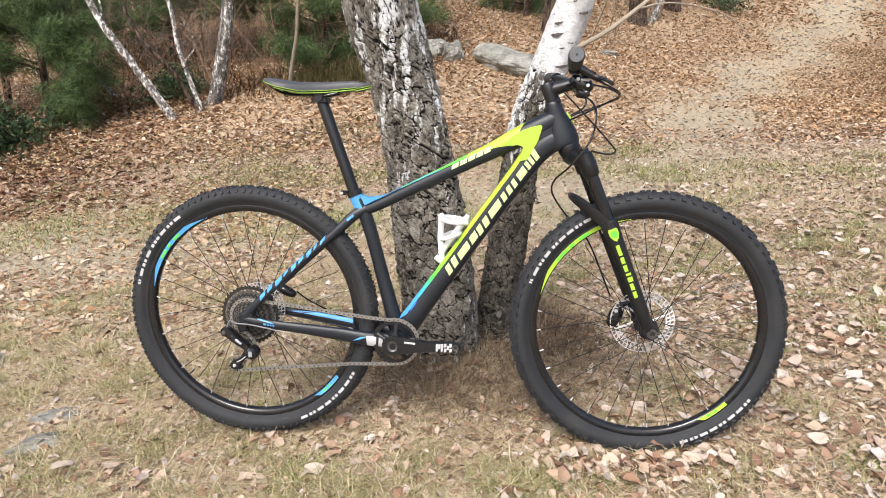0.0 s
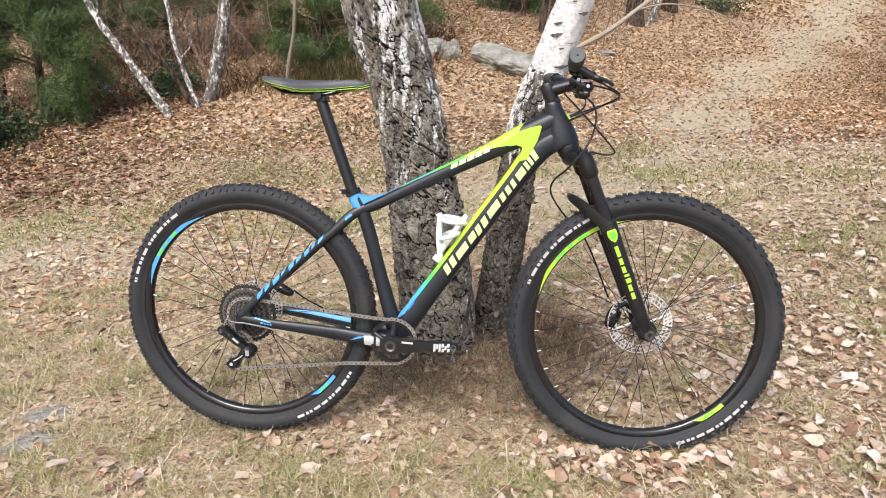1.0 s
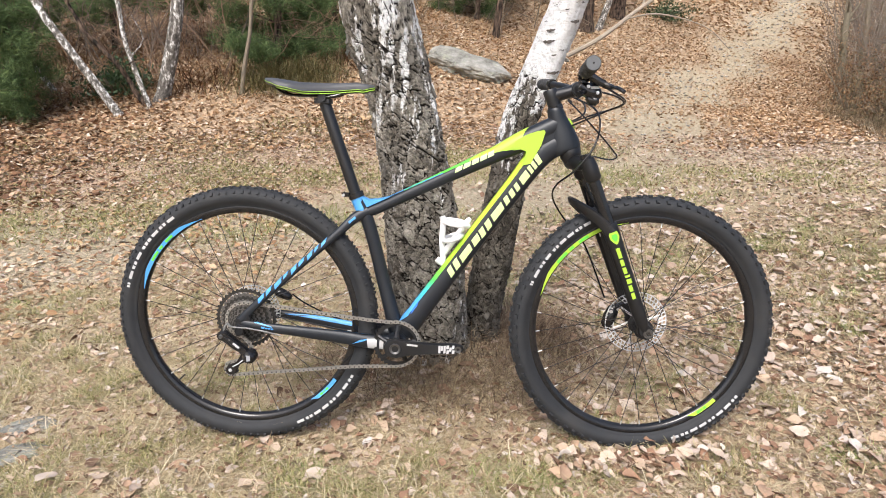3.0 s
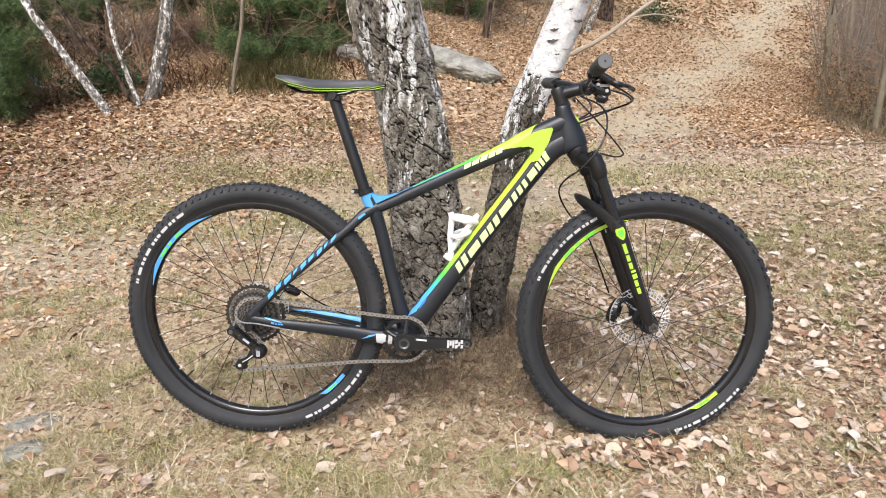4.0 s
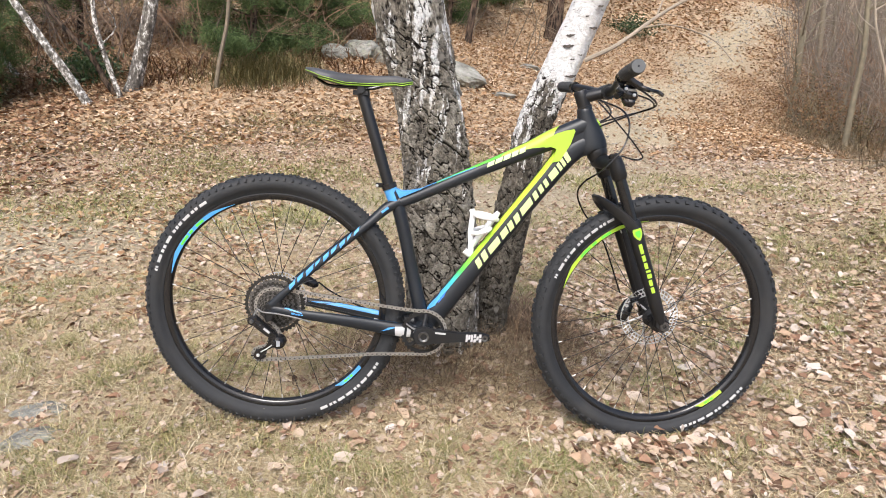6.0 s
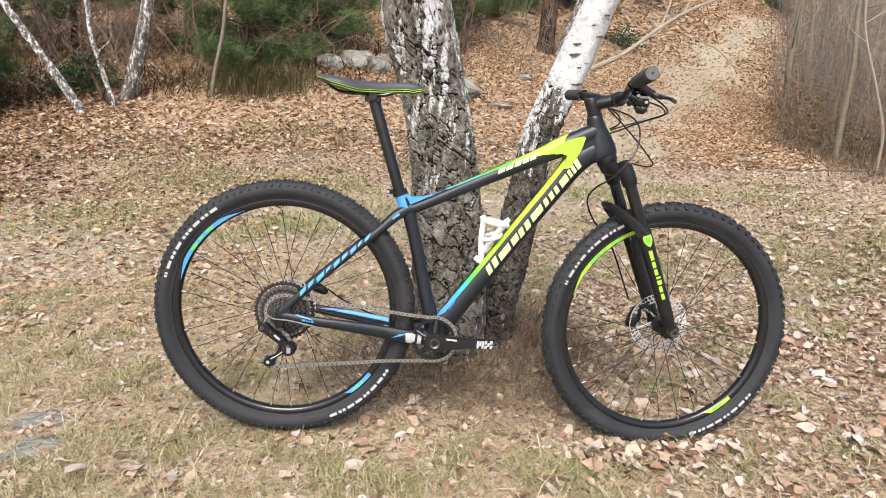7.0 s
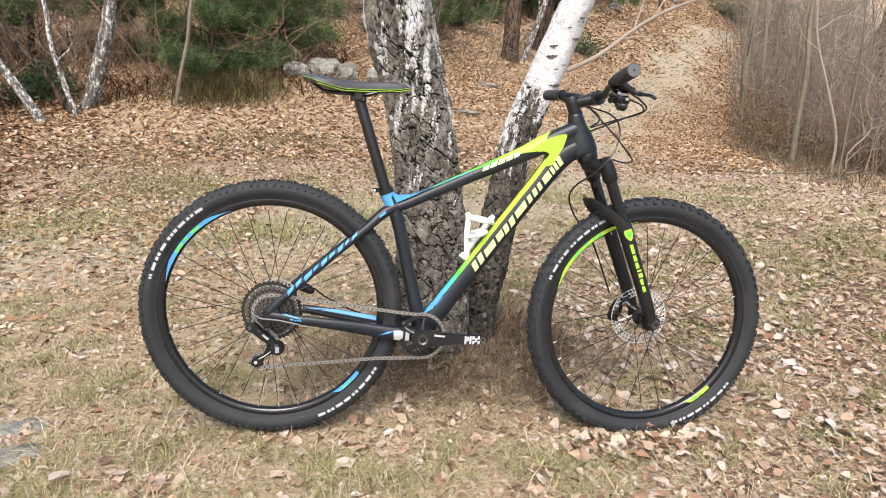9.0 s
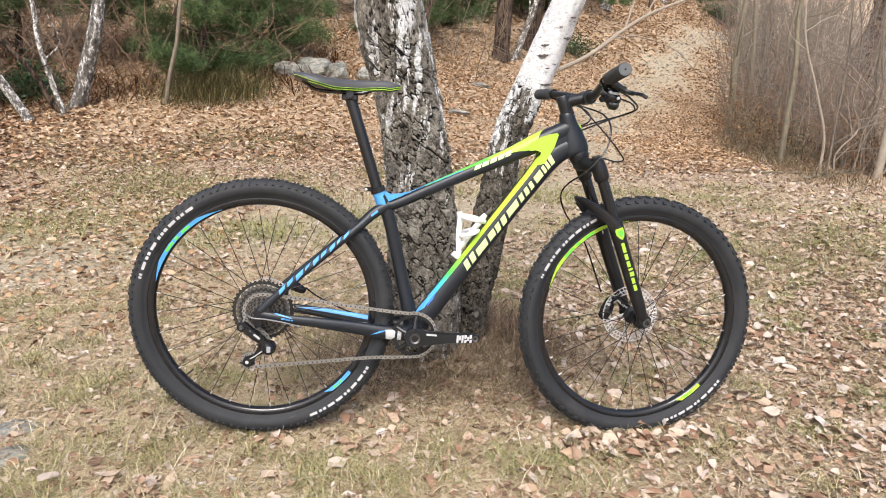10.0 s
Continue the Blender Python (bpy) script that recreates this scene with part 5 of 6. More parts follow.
        lev.tube([tuple(cl + Vector((0.040, s * 0.008, -0.024))), tuple(cl + Vector((0.028, s * -0.040, -0.020)))], [0.0085, 0.009], 12)
        lever = part("brake_lever", lev.moved(m), GLOSS, bar, "black hydraulic brake lever")
        part("lever_blade", Shape().tube(smooth([tuple(cl + Vector((0.040, s * 0.004, -0.026))), tuple(cl + Vector((0.058, s * 0.016, -0.033))), tuple(cl + Vector((0.062, s * 0.044, -0.037))), tuple(cl + Vector((0.065, s * 0.062, -0.041))), tuple(cl + Vector((0.073, s * 0.072, -0.048)))]), [0.006] * 8 + [0.0045] * 17, 8).moved(m), GLOSS, lever)
    sc = Vector((0.872, -0.200, 0.662))
    sh = Shape().tube([tuple(sc + Vector((0, -0.006, 0.006))), tuple(sc + Vector((0, 0.006, 0.006)))], 0.0165, 16)
    sh.tube([tuple(sc + Vector(q)) for q in ((-0.008, 0.004, -0.016), (0.004, 0.003, -0.024), (0.020, 0.0, -0.034), (0.036, -0.002, -0.036), (0.042, -0.003, -0.036))], [0.008, 0.017, 0.019, 0.014, 0.006], 14)
    sh.tube([tuple(sc + Vector((0.0, -0.01, -0.03))), tuple(sc + Vector((-0.018, -0.024, -0.040)))], [0.006, 0.008], 10)
    sh.tube([tuple(sc + Vector(q)) for q in ((0.006, -0.004, -0.044), (0.014, -0.006, -0.050), (0.028, -0.008, -0.052), (0.034, -0.008, -0.052))], [0.006, 0.012, 0.012, 0.006], 12)
    sh.tube([tuple(sc + Vector((0.030, 0.018, -0.030))), tuple(sc + Vector((0.046, 0.034, -0.034)))], [0.006, 0.004], 10)
    shifter = part("shifter", sh.moved(m), GLOSS, bar, "black trigger shifter")
    for dx, dz in ((0.006, -0.020), (0.028, -0.034)):
        part("shifter_bolt", Shape().tube([tuple(sc + Vector((dx, -0.0215, dz))), tuple(sc + Vector((dx, -0.016, dz)))], 0.004, 10).moved(m), STEEL, shifter)
    part("shifter_print", Shape().block(tuple(sc + Vector((0.022, -0.0165, -0.022))), (0.020, 0.001, 0.006), 0.0003).moved(m), PRINT, shifter, "white print on the shifter")

    def hose(name, pts, r=0.0025, label="black cable housing", mat=GLOSS):
        part(name, Shape().tube(smooth(pts, 8), r, 8).moved(m), mat, bar, label)

    hose("brake_hose", [(0.885, 0.17, 0.655), (0.905, 0.06, 0.628), (0.935, -0.04, 0.600), (0.942, -0.09, 0.560), (0.925, -0.11, 0.500), (0.880, -0.10, 0.438), (0.850, -0.04, 0.400), (0.850, 0.02, 0.360), (0.890, 0.07, 0.300), (0.96, 0.088, 0.22), (1.03, 0.085, 0.06)])
    hose("lockout_cable", [(0.868, -0.03, 0.620), (0.900, -0.05, 0.585), (0.950, -0.07, 0.530), (0.988, -0.07, 0.488), (0.995, -0.07, 0.474), (0.975, -0.068, 0.468), (0.935, -0.066, 0.476)], 0.0022)
    hose("brake_hose", [(0.905, -0.22, 0.645), (0.945, -0.20, 0.630), (0.985, -0.15, 0.610), (0.960, -0.06, 0.590), (0.900, -0.02, 0.560), (0.868, -0.005, 0.545)])
    hose("shift_cable", [(0.895, -0.19, 0.636), (0.960, -0.17, 0.622), (0.990, -0.11, 0.605), (0.945, -0.03, 0.585), (0.895, 0.0, 0.565), (0.866, 0.004, 0.550)], 0.0022)
    hose("brake_hose", [(0.900, 0.18, 0.65), (0.935, 0.10, 0.62), (0.925, 0.03, 0.585), (0.870, 0.012, 0.555)])


make_front()

# ---- rocks ----


def rock(x, y, size, seed, label, turn=0.0, sink=0.3, tilt=0.0):
    rng = random.Random(seed)
    bm = bmesh.new()
    bmesh.ops.create_icosphere(bm, subdivisions=4, radius=1.0)
    off = Vector((rng.uniform(0, 50), rng.uniform(0, 50), 0))
    for v in bm.verts:
        p = v.co.copy()
        big = noise.noise(p * 1.1 + off) * 0.35
        facet = math.floor((noise.noise(p * 1.7 + off * 2) + 1) * 4) / 4 * 0.24
        v.co = p * (1 + big + facet + noise.noise(p * 5 + off) * 0.09 + noise.noise(p * 11 + off) * 0.03)
        v.co = Vector((v.co.x * size[0], v.co.y * size[1], v.co.z * size[2]))
    me = bpy.data.meshes.new("rock")
    bm.to_mesh(me)
    bm.free()
    me.materials.append(ROCK)
    me.shade_smooth()
    me.set_sharp_from_angle(angle=radians(18))
    ob = tagged(new("rock", me), label, "rock")
    ob.matrix_world = pose(x, y, float(height(x, y)) + size[2] * (1 - sink) - size[2] * 0.35, 0, tilt, turn)


rock(1.02, 8.7, (0.46, 0.26, 0.15), 3, "low grey rock slab slanting out of fallen leaves", -32, 0.3, 13)
rock(0.27, 8.95, (0.12, 0.12, 0.15), 4, "grey rock half buried in leaves", 10)
rock(-0.36, 9.1, (0.17, 0.15, 0.09), 6, "grey lichen-covered rock by the pines", 20)
rock(-0.04, 9.15, (0.19, 0.16, 0.13), 9, "grey rock slab by the pines", -15)
rock(2.72, 10.65, (0.16, 0.1, 0.04), 11, "flat grey stone in fallen leaves", 15)
rock(1.75, 8.3, (0.12, 0.1, 0.03), 12, "flat grey stone in fallen leaves", 5)
rock(-1.27, 1.93, (0.065, 0.045, 0.012), 13, "small flat pale stone in dry grass", 10, 0.6)
rock(-1.24, 1.76, (0.075, 0.045, 0.018), 14, "small grey stone in dry grass", 30, 0.6)
rock(-1.85, 2.45, (0.10, 0.07, 0.03), 15, "small grey stone in dry grass", -20, 0.6)

# ---- wood behind ----


def stem(name, base, lean, length, r, mat, label, seed, twigs=5, category="tree", wiggle=0.03, spread=1.0):
    """A slender tree or sapling: a tapered crooked stem with thinner branches."""
    rng = random.Random(seed)
    x, y = base
    z = float(height(x, y)) - 0.05
    pts = []
    for i in range(8):
        t = i / 7
        pts.append((x + lean[0] * t * length + rng.gauss(0, wiggle) * (t > 0), y + lean[1] * t * length + rng.gauss(0, wiggle) * (t > 0), z + length * t))
    line = smooth(pts, 4)
    ob = thing(name, Shape().tube(line, [r * (1.25 if i == 0 else 1) * (1 - 0.55 * i / len(line)) for i in range(len(line))], 9), mat, label, category)
    for k in range(twigs):
        i = rng.randrange(6, len(line) - 2)
        p = Vector(line[i])
        a, l = rng.uniform(0, 2 * math.pi), rng.uniform(0.25, 0.8) * spread
        d = Vector((math.cos(a), math.sin(a) * 0.6, rng.uniform(0.3, 1.2))).normalized()
        q = [p, p + d * l * 0.5 + Vector((rng.gauss(0, 0.05), 0, rng.gauss(0, 0.05))), p + d * l + Vector((rng.gauss(0, 0.1), 0, rng.uniform(-0.1, 0.2)))]
        rr = r * (1 - 0.55 * i / len(line)) * 0.4
        part("branch", Shape().tube(smooth([tuple(v) for v in q], 3), [rr * (1 - 0.12 * j) for j in range(7)], 5), mat, ob)
    return ob


stem("birch_tree", (-2.98, 7.8), (-0.62, 0.05), 2.6, 0.050, BARK_SLIM, "slanting slim birch with white upper bark", 1, 6)
stem("birch_tree", (-2.66, 8.2), (0.22, 0.05), 3.2, 0.088, BARK_FAR, "leaning grey-barked birch at the wood edge", 2, 5)
stem("birch_tree", (-2.70, 7.95), (-0.28, 0.02), 2.8, 0.030, BARK_SLIM, "thin pale birch stem beside a thicker one", 3, 5)
stem("birch_tree", (-2.75, 8.05), (-0.75, 0.1), 1.2, 0.035, BARK_BROWN, "dark leaning stem behind birches", 4, 2)
stem("birch_tree", (-4.1, 8.9), (-0.75, 0.1), 2.6, 0.035, BARK_SLIM, "thin slanting white birch in the wood", 5, 4)
stem("sapling", (-1.72, 8.05), (0.16, 0.02), 2.6, 0.026, TWIG, "bare straight grey sapling in grass", 6, 2, wiggle=0.008)
stem("pine_tree", (3.9, 13.2), (-0.01, 0.02), 7, 0.17, BARK_BROWN, "brown scaly pine trunk on the leafy slope", 7, 2)
stem("pine_tree", (4.85, 14.1), (0.03, 0.02), 7, 0.15, BARK_BROWN, "brown scaly pine trunk on the leafy slope", 8, 2)
stem("birch_tree", (4.2, 13.3), (0.28, 0.02), 4, 0.07, BARK_FAR, "pale leaning birch between pine trunks", 9, 4)
stem("pine_tree", (1.85, 11.5), (0.12, 0.02), 5, 0.06, BARK_BROWN, "slim dark trunk up the slope", 10, 4)


def pine(x, y, tall, spread, low, seed, label):
    """A young pine: trunk, drooping limbs and tufts of long needles."""
    rng = np.random.default_rng(seed)
    z0 = float(height(x, y))
    root = thing("pine_sapling", Shape().tube([(x, y, z0 - 0.05), (x + 0.03, y, z0 + tall * 0.5), (x, y + 0.02, z0 + tall)], [0.05, 0.035, 0.01], 8), BARK_BROWN, label, "pine tree")
    tips, dirs, limbs = [], [], Shape()
    for k in range(int(26 * tall / 2)):
        h = low + (tall - low) * rng.random() ** 1.1
        a = rng.uniform(0, 2 * np.pi)
        l = spread * (1.05 - 0.7 * h / tall) * rng.uniform(0.55, 1.1)
        p0 = np.array((x, y, z0 + h))
        d = np.array((np.cos(a), np.sin(a), rng.uniform(-0.15, 0.25)))
        p2 = p0 + d * l
        limbs.tube([tuple(p0), tuple((p0 + p2) / 2 + (0, 0, 0.05)), tuple(p2)], [0.014, 0.009, 0.004], 5)
        for j in range(int(6 + 10 * l)):
            t = rng.uniform(0.25, 1.05)
            tips.append(p0 + d * l * t + rng.normal(0, 0.07, 3))
            dirs.append(d * 0.7 + rng.normal(0, 0.5, 3))
    tagged(part("branching", limbs, BARK_BROWN, root), kind="stuff")
    tips, dirs = np.array(tips), np.array(dirs)
    per = 130
    n = len(tips) * per
    dv = np.repeat(dirs, per, 0) + rng.normal(0, 0.75, (n, 3))
    dv /= np.linalg.norm(dv, axis=1)[:, None]
    base = np.repeat(tips, per, 0) + rng.normal(0, 0.05, (n, 3))
    side = np.cross(dv, rng.normal(0, 1, (n, 3)))
    side /= np.linalg.norm(side, axis=1)[:, None]
    ln = rng.uniform(0.06, 0.13, n)[:, None]
    V = np.stack([base - side * 0.0034, base + side * 0.0034, base + dv * ln], 1).reshape(-1, 3)
    ob = bulk("crown", V, np.arange(n * 3).reshape(-1, 3), NEEDLE, "soft green pine needles", "")
    del ob["label"]
    ob.parent = root
    tagged(ob, kind="stuff")


pine(-4.6, 8.1, 2.2, 0.85, 0.62, 1, "young green pine at the wood edge")
pine(-4.05, 7.8, 1.25, 0.5, 0.16, 31, "small bright green pine at the wood edge")
pine(-5.6, 9.0, 2.8, 1.2, 0.75, 2, "young green pine at the wood edge")
pine(-1.4, 8.9, 2.3, 1.1, 0.08, 3, "young green pine behind the birches")
pine(-0.75, 9.9, 2.8, 1.0, 0.25, 4, "young green pine behind the birches")
pine(-2.3, 9.9, 3.0, 1.1, 0.4, 5, "young green pine deeper in the wood")
pine(-3.9, 10.4, 3.0, 1.3, 0.5, 6, "young green pine deeper in the wood")
pine(1.7, 12.7, 2.6, 1.0, 0.15, 41, "young green pine up the slope")
pine(2.6, 14.4, 2.8, 1.0, 0.15, 42, "young green pine behind the brown trunks")
pine(3.7, 15.4, 2.8, 1.1, 0.15, 43, "young green pine behind the brown trunks")
pine(5.3, 16.2, 2.6, 1.0, 0.2, 44, "young green pine beside the trail")
pine(1.2, 13.8, 3.2, 1.5, 0.5, 7, "young green pine up the slope")
pine(6.5, 17.6, 2.4, 1.2, 0.3, 8, "young green pine beside the trail")
pine(3.0, 16.8, 3.6, 1.6, 0.4, 12, "young green pine up the slope")
pine(-1.0, 12.8, 3.6, 1.6, 0.4, 13, "young green pine up the slope")
pine(-5.6, 11.8, 3.6, 1.7, 0.4, 14, "young green pine deeper in the wood")


pine(8.0, 19.0, 4.5, 2.0, 0.3, 21, "green pine at the head of the trail")
pine(10.5, 24.0, 5.0, 2.2, 0.3, 22, "green pine at the head of the trail")
pine(19.5, 27.0, 5.0, 2.2, 0.3, 23, "green pine at the head of the trail")
pine(5.0, 20.0, 4.5, 2.0, 0.3, 24, "green pine up the slope")


def shrub(x, y, w, tall, seed, label, mat, leaf=0.035, count=2500):
    rng = np.random.default_rng(seed)
    z0 = float(height(x, y))
    sh = Shape()
    for k in range(12):
        a, l = rng.uniform(0, 2 * np.pi), rng.uniform(0.5, 1)
        sh.tube([(x, y, z0 - 0.02), (x + w * 0.5 * l * np.cos(a), y + w * 0.5 * l * np.sin(a), z0 + tall * 0.6 * l), (x + w * l * np.cos(a), y + w * l * np.sin(a), z0 + tall * l)], [0.009, 0.006, 0.002], 5)
    root = thing("shrub", sh, TWIG, label, "shrub")
    c = rng.normal(0, 1, (40, 3)) * (w * 0.45, w * 0.45, tall * 0.3) + (x, y, z0 + tall * 0.5)
    p = c[rng.integers(0, 40, count)] + rng.normal(0, 0.09, (count, 3))
    p[:, 2] = np.maximum(p[:, 2], height(p[:, 0], p[:, 1]) + 0.01)
    d1, d2 = rng.normal(0, 1, (count, 3)), rng.normal(0, 1, (count, 3))
    d1 *= (leaf / np.linalg.norm(d1, axis=1))[:, None]
    d2 *= (leaf * 0.45 / np.linalg.norm(d2, axis=1))[:, None]
    V = np.stack([p - d1, p + d2, p + d1, p - d2], 1).reshape(-1, 3)
    ob = bulk("foliage", V, np.arange(count * 4).reshape(-1, 4), mat, "x", "")
    del ob["label"]
    ob.parent = root
    tagged(ob, kind="stuff")


shrub(-4.75, 7.3, 0.55, 0.5, 1, "low dark green bush at the wood edge", BUSHLEAF)
shrub(-5.2, 6.9, 0.5, 0.4, 2, "low dark green bush at the wood edge", BUSHLEAF)
shrub(-5.6, 7.6, 0.8, 0.8, 3, "low dark green bush at the wood edge", BUSHLEAF, count=3500)
shrub(-3.3, 8.6, 0.4, 0.35, 4, "low dark green bush behind the birches", BUSHLEAF, count=1500)
shrub(6.15, 14.6, 0.6, 0.4, 5, "small dark bush up the slope", BUSHLEAF, count=1000)


def thicket(cx, cy, rx, ry, count, tall, seed, label, mat=TWIG, sway=0.30, skew=0.0, thick=1.0):
    """Bare brushwood: a crowd of thin stems and side twigs. skew: how far its stand runs to the right as it runs back."""
    rng = random.Random(seed)
    sh = Shape()
    for k in range(count):
        dy = rng.uniform(-ry, ry)
        x, y = cx + rng.uniform(-rx, rx) + skew * dy, cy + dy
        z = float(height(x, y)) - 0.03
        l = tall * rng.uniform(0.4, 1.1)
        lx, ly = rng.gauss(0, sway), rng.gauss(0, 0.15)
        r = thick * rng.choice((0.003, 0.004, 0.005, 0.006, 0.010))
        pts = smooth([(x + lx * t * l + rng.gauss(0, 0.07) * (t > 0), y + ly * t * l, z + t * l) for t in (0, 0.25, 0.5, 0.75, 1)], 3)
        sh.tube(pts, [r * (1 - 0.6 * i / len(pts)) for i in range(len(pts))], 5)
        for j in range(rng.randrange(4, 11)):
            p = Vector(pts[rng.randrange(2, len(pts) - 1)])
            d = Vector((rng.gauss(0, 1), rng.gauss(0, 0.6), rng.uniform(-0.3, 1.2))).normalized() * rng.uniform(0.2, 1.1)
            sh.tube([tuple(p), tuple(p + d * 0.5 + Vector((0, 0, rng.gauss(0, 0.05)))), tuple(p + d)], [r * 0.5, r * 0.4, 0.0015], 4)
    tagged(thing("brushwood", sh, mat, label, "brushwood"), kind="stuff")


TWIG_GREY = plain("grey_twig", (0.185, 0.155, 0.125), 0.85, vary=0.4, scale=20, relief=0.3)
TWIG_DARK = plain("dark_twig", (0.15, 0.115, 0.09), 0.85, vary=0.4, scale=20, relief=0.3)
TWIG_RED = plain("reddish_twig", (0.24, 0.155, 0.10), 0.85, vary=0.4, scale=20, relief=0.3)
BARK_OLIVE = plain("olive_grey_bark", (0.185, 0.16, 0.11), 0.85, vary=0.45, scale=14, relief=0.4)
RUSSET = island("russet_leaf", [(0.0, (0.07, 0.04, 0.02)), (0.5, (0.22, 0.12, 0.06)), (1.0, (0.40, 0.25, 0.13))])
OLIVE = island("withered_leaf", [(0.0, (0.07, 0.06, 0.03)), (0.6, (0.19, 0.155, 0.08)), (1.0, (0.34, 0.28, 0.16))])
# the stand's foot runs from beside the open ground back along the trail
for k, (cx, cy, rx, ry, n, tall) in enumerate(((6.75, 7.0, 0.75, 1.2, 44, 2.6), (8.4, 9.8, 0.9, 1.5, 85, 3.0), (11.0, 13.4, 1.5, 2.0, 150, 3.4), (14.6, 17.4, 2.2, 2.4, 170, 4.2), (19.0, 22.5, 3.0, 2.6, 170, 5.0))):
    thick = 1.0 + 0.25 * k
    thicket(cx, cy, rx, ry, n * 2 // 3, tall, 1 + k, "bare grey-brown brushwood beside the trail", TWIG_GREY, 0.24, 0.65, thick)
    thicket(cx + 0.2, cy, rx, ry, n // 2, tall * 0.8, 11 + k, "dark tangled brushwood beside the trail", TWIG_DARK, 0.3, 0.65, thick)
    thicket(cx, cy, rx, ry, n // 2, tall * 0.5, 21 + k, "reddish brown undergrowth shoots", TWIG_RED, 0.5, 0.65, thick)
    thicket(cx, cy - 0.2, rx, ry, n // 3, tall * 0.9, 31 + k, "pale bare shoots beside the trail", TWIG_PALE, 0.16, 0.65, thick)
for k, (x, y, w, tall) in enumerate(((6.3, 8.0, 0.40, 0.5), (6.9, 9.4, 0.55, 0.8), (7.5, 10.4, 0.6, 0.9), (6.7, 7.1, 0.5, 0.5), (7.6, 8.2, 0.6, 0.7), (6.3, 6.2, 0.4, 0.35), (9.3, 11.6, 0.9, 1.0), (11.2, 13.6, 1.2, 1.2))):
    shrub(x, y, w, tall, 60 + k, "withered russet bush in the brushwood", RUSSET, 0.022, 900 if k < 6 else 1600)
for k, (x, y, w, tall) in enumerate(((5.95, 7.2, 0.3, 0.4), (6.7, 8.7, 0.4, 0.6), (7.2, 9.6, 0.5, 0.8), (7.9, 10.8, 0.6, 0.9), (7.3, 7.4, 0.5, 0.6), (8.6, 9.4, 0.8, 1.0), (10.0, 11.9, 1.0, 1.3), (13.0, 15.6, 1.4, 1.6))):
    shrub(x, y, w, tall, 70 + k, "withered olive-brown bush in the brushwood", OLIVE, 0.02, 800 if k < 5 else 1600)
thicket(-3.6, 9.6, 1.6, 1.0, 60, 2.4, 4, "thin bare saplings among the pines", TWIG_DARK)
thicket(-4.6, 8.6, 0.9, 0.6, 30, 1.1, 46, "tangled low twigs under the pines", TWIG_RED, 0.6)
thicket(-2.0, 9.4, 1.5, 0.8, 50, 1.2, 47, "tangled low twigs behind the birches", TWIG_RED, 0.6)
thicket(0.8, 12.4, 2.2, 1.2, 50, 2.4, 5, "thin bare saplings up the slope")
for k, (x, y, lx, r) in enumerate(((5.67, 7.01, -0.075, 0.036), (8.0, 11.2, -0.05, 0.065), (8.7, 11.6, -0.1, 0.055), (6.9, 8.6, -0.04, 0.025), (7.2, 7.2, -0.1, 0.028), (9.7, 12.6, -0.04, 0.06), (10.4, 12.3, -0.1, 0.05), (12.6, 15.0, -0.05, 0.08))):
    stem("sapling", (x, y), (lx, 0.02), 4.2, r, BARK_OLIVE if k < 2 else TWIG, "slim bare olive-grey tree in the brushwood", 40 + k, 9, "sapling", 0.03, 1.3)
stem("sapling", (5.95, 5.85), (-0.02, 0.02), 3.4, 0.045, TWIG_PALE, "pale slim bare trunk at the brushwood's edge", 52, 5, "sapling", 0.02)
bent = thing("sapling", Shape().tube(smooth([(5.50, 6.2, 0.28), (5.47, 6.2, 0.75), (5.27, 6.24, 1.25), (5.02, 6.3, 1.85), (4.95, 6.35, 2.6), (4.90, 6.4, 3.2)]), [0.018 - 0.0004 * i for i in range(31)], 8), TWIG_PALE, "thin pale sapling bent over the trail's edge", "sapling")
for a, b, c in (((5.02, 6.3, 1.85), (5.35, 6.3, 2.05), (5.75, 6.3, 2.0)), ((5.1, 6.28, 1.65), (4.85, 6.3, 1.8), (4.7, 6.3, 2.05)), ((4.98, 6.33, 2.2), (5.25, 6.3, 2.5), (5.4, 6.3, 2.9))):
    part("branch", Shape().tube(smooth([a, b, c], 4), [0.007 - 0.0006 * i for i in range(9)], 6), TWIG_PALE, bent)


def fallen(x0, y0, x1, y1, r, seed):
    """A dead branch that lies on the ground, with a few side twigs."""
    rng = random.Random(seed)
    pts = []
    for i in range(6):
        t = i / 5
        x, y = x0 + (x1 - x0) * t + rng.gauss(0, 0.02), y0 + (y1 - y0) * t + rng.gauss(0, 0.02)
        pts.append((x, y, float(height(x, y)) + r + 0.03 * t))
    line = smooth(pts, 4)
    sh = Shape().tube(line, [r * (1 - 0.5 * i / len(line)) for i in range(len(line))], 6)
    for k in range(4):
        p = Vector(line[rng.randrange(3, len(line) - 2)])
        d = Vector((rng.gauss(0, 0.2), rng.gauss(0, 0.2), rng.uniform(0.02, 0.1)))
        sh.tube([tuple(p), tuple(p + d * 0.6), tuple(p + d)], [r * 0.5, r * 0.35, r * 0.2], 5)
    thing("fallen_branch", sh, TWIG, "dead brown branch lying among fallen leaves", "branch")


fallen(4.3, 6.3, 6.1, 6.0, 0.014, 1)
fallen(4.9, 5.8, 6.9, 6.7, 0.020, 2)


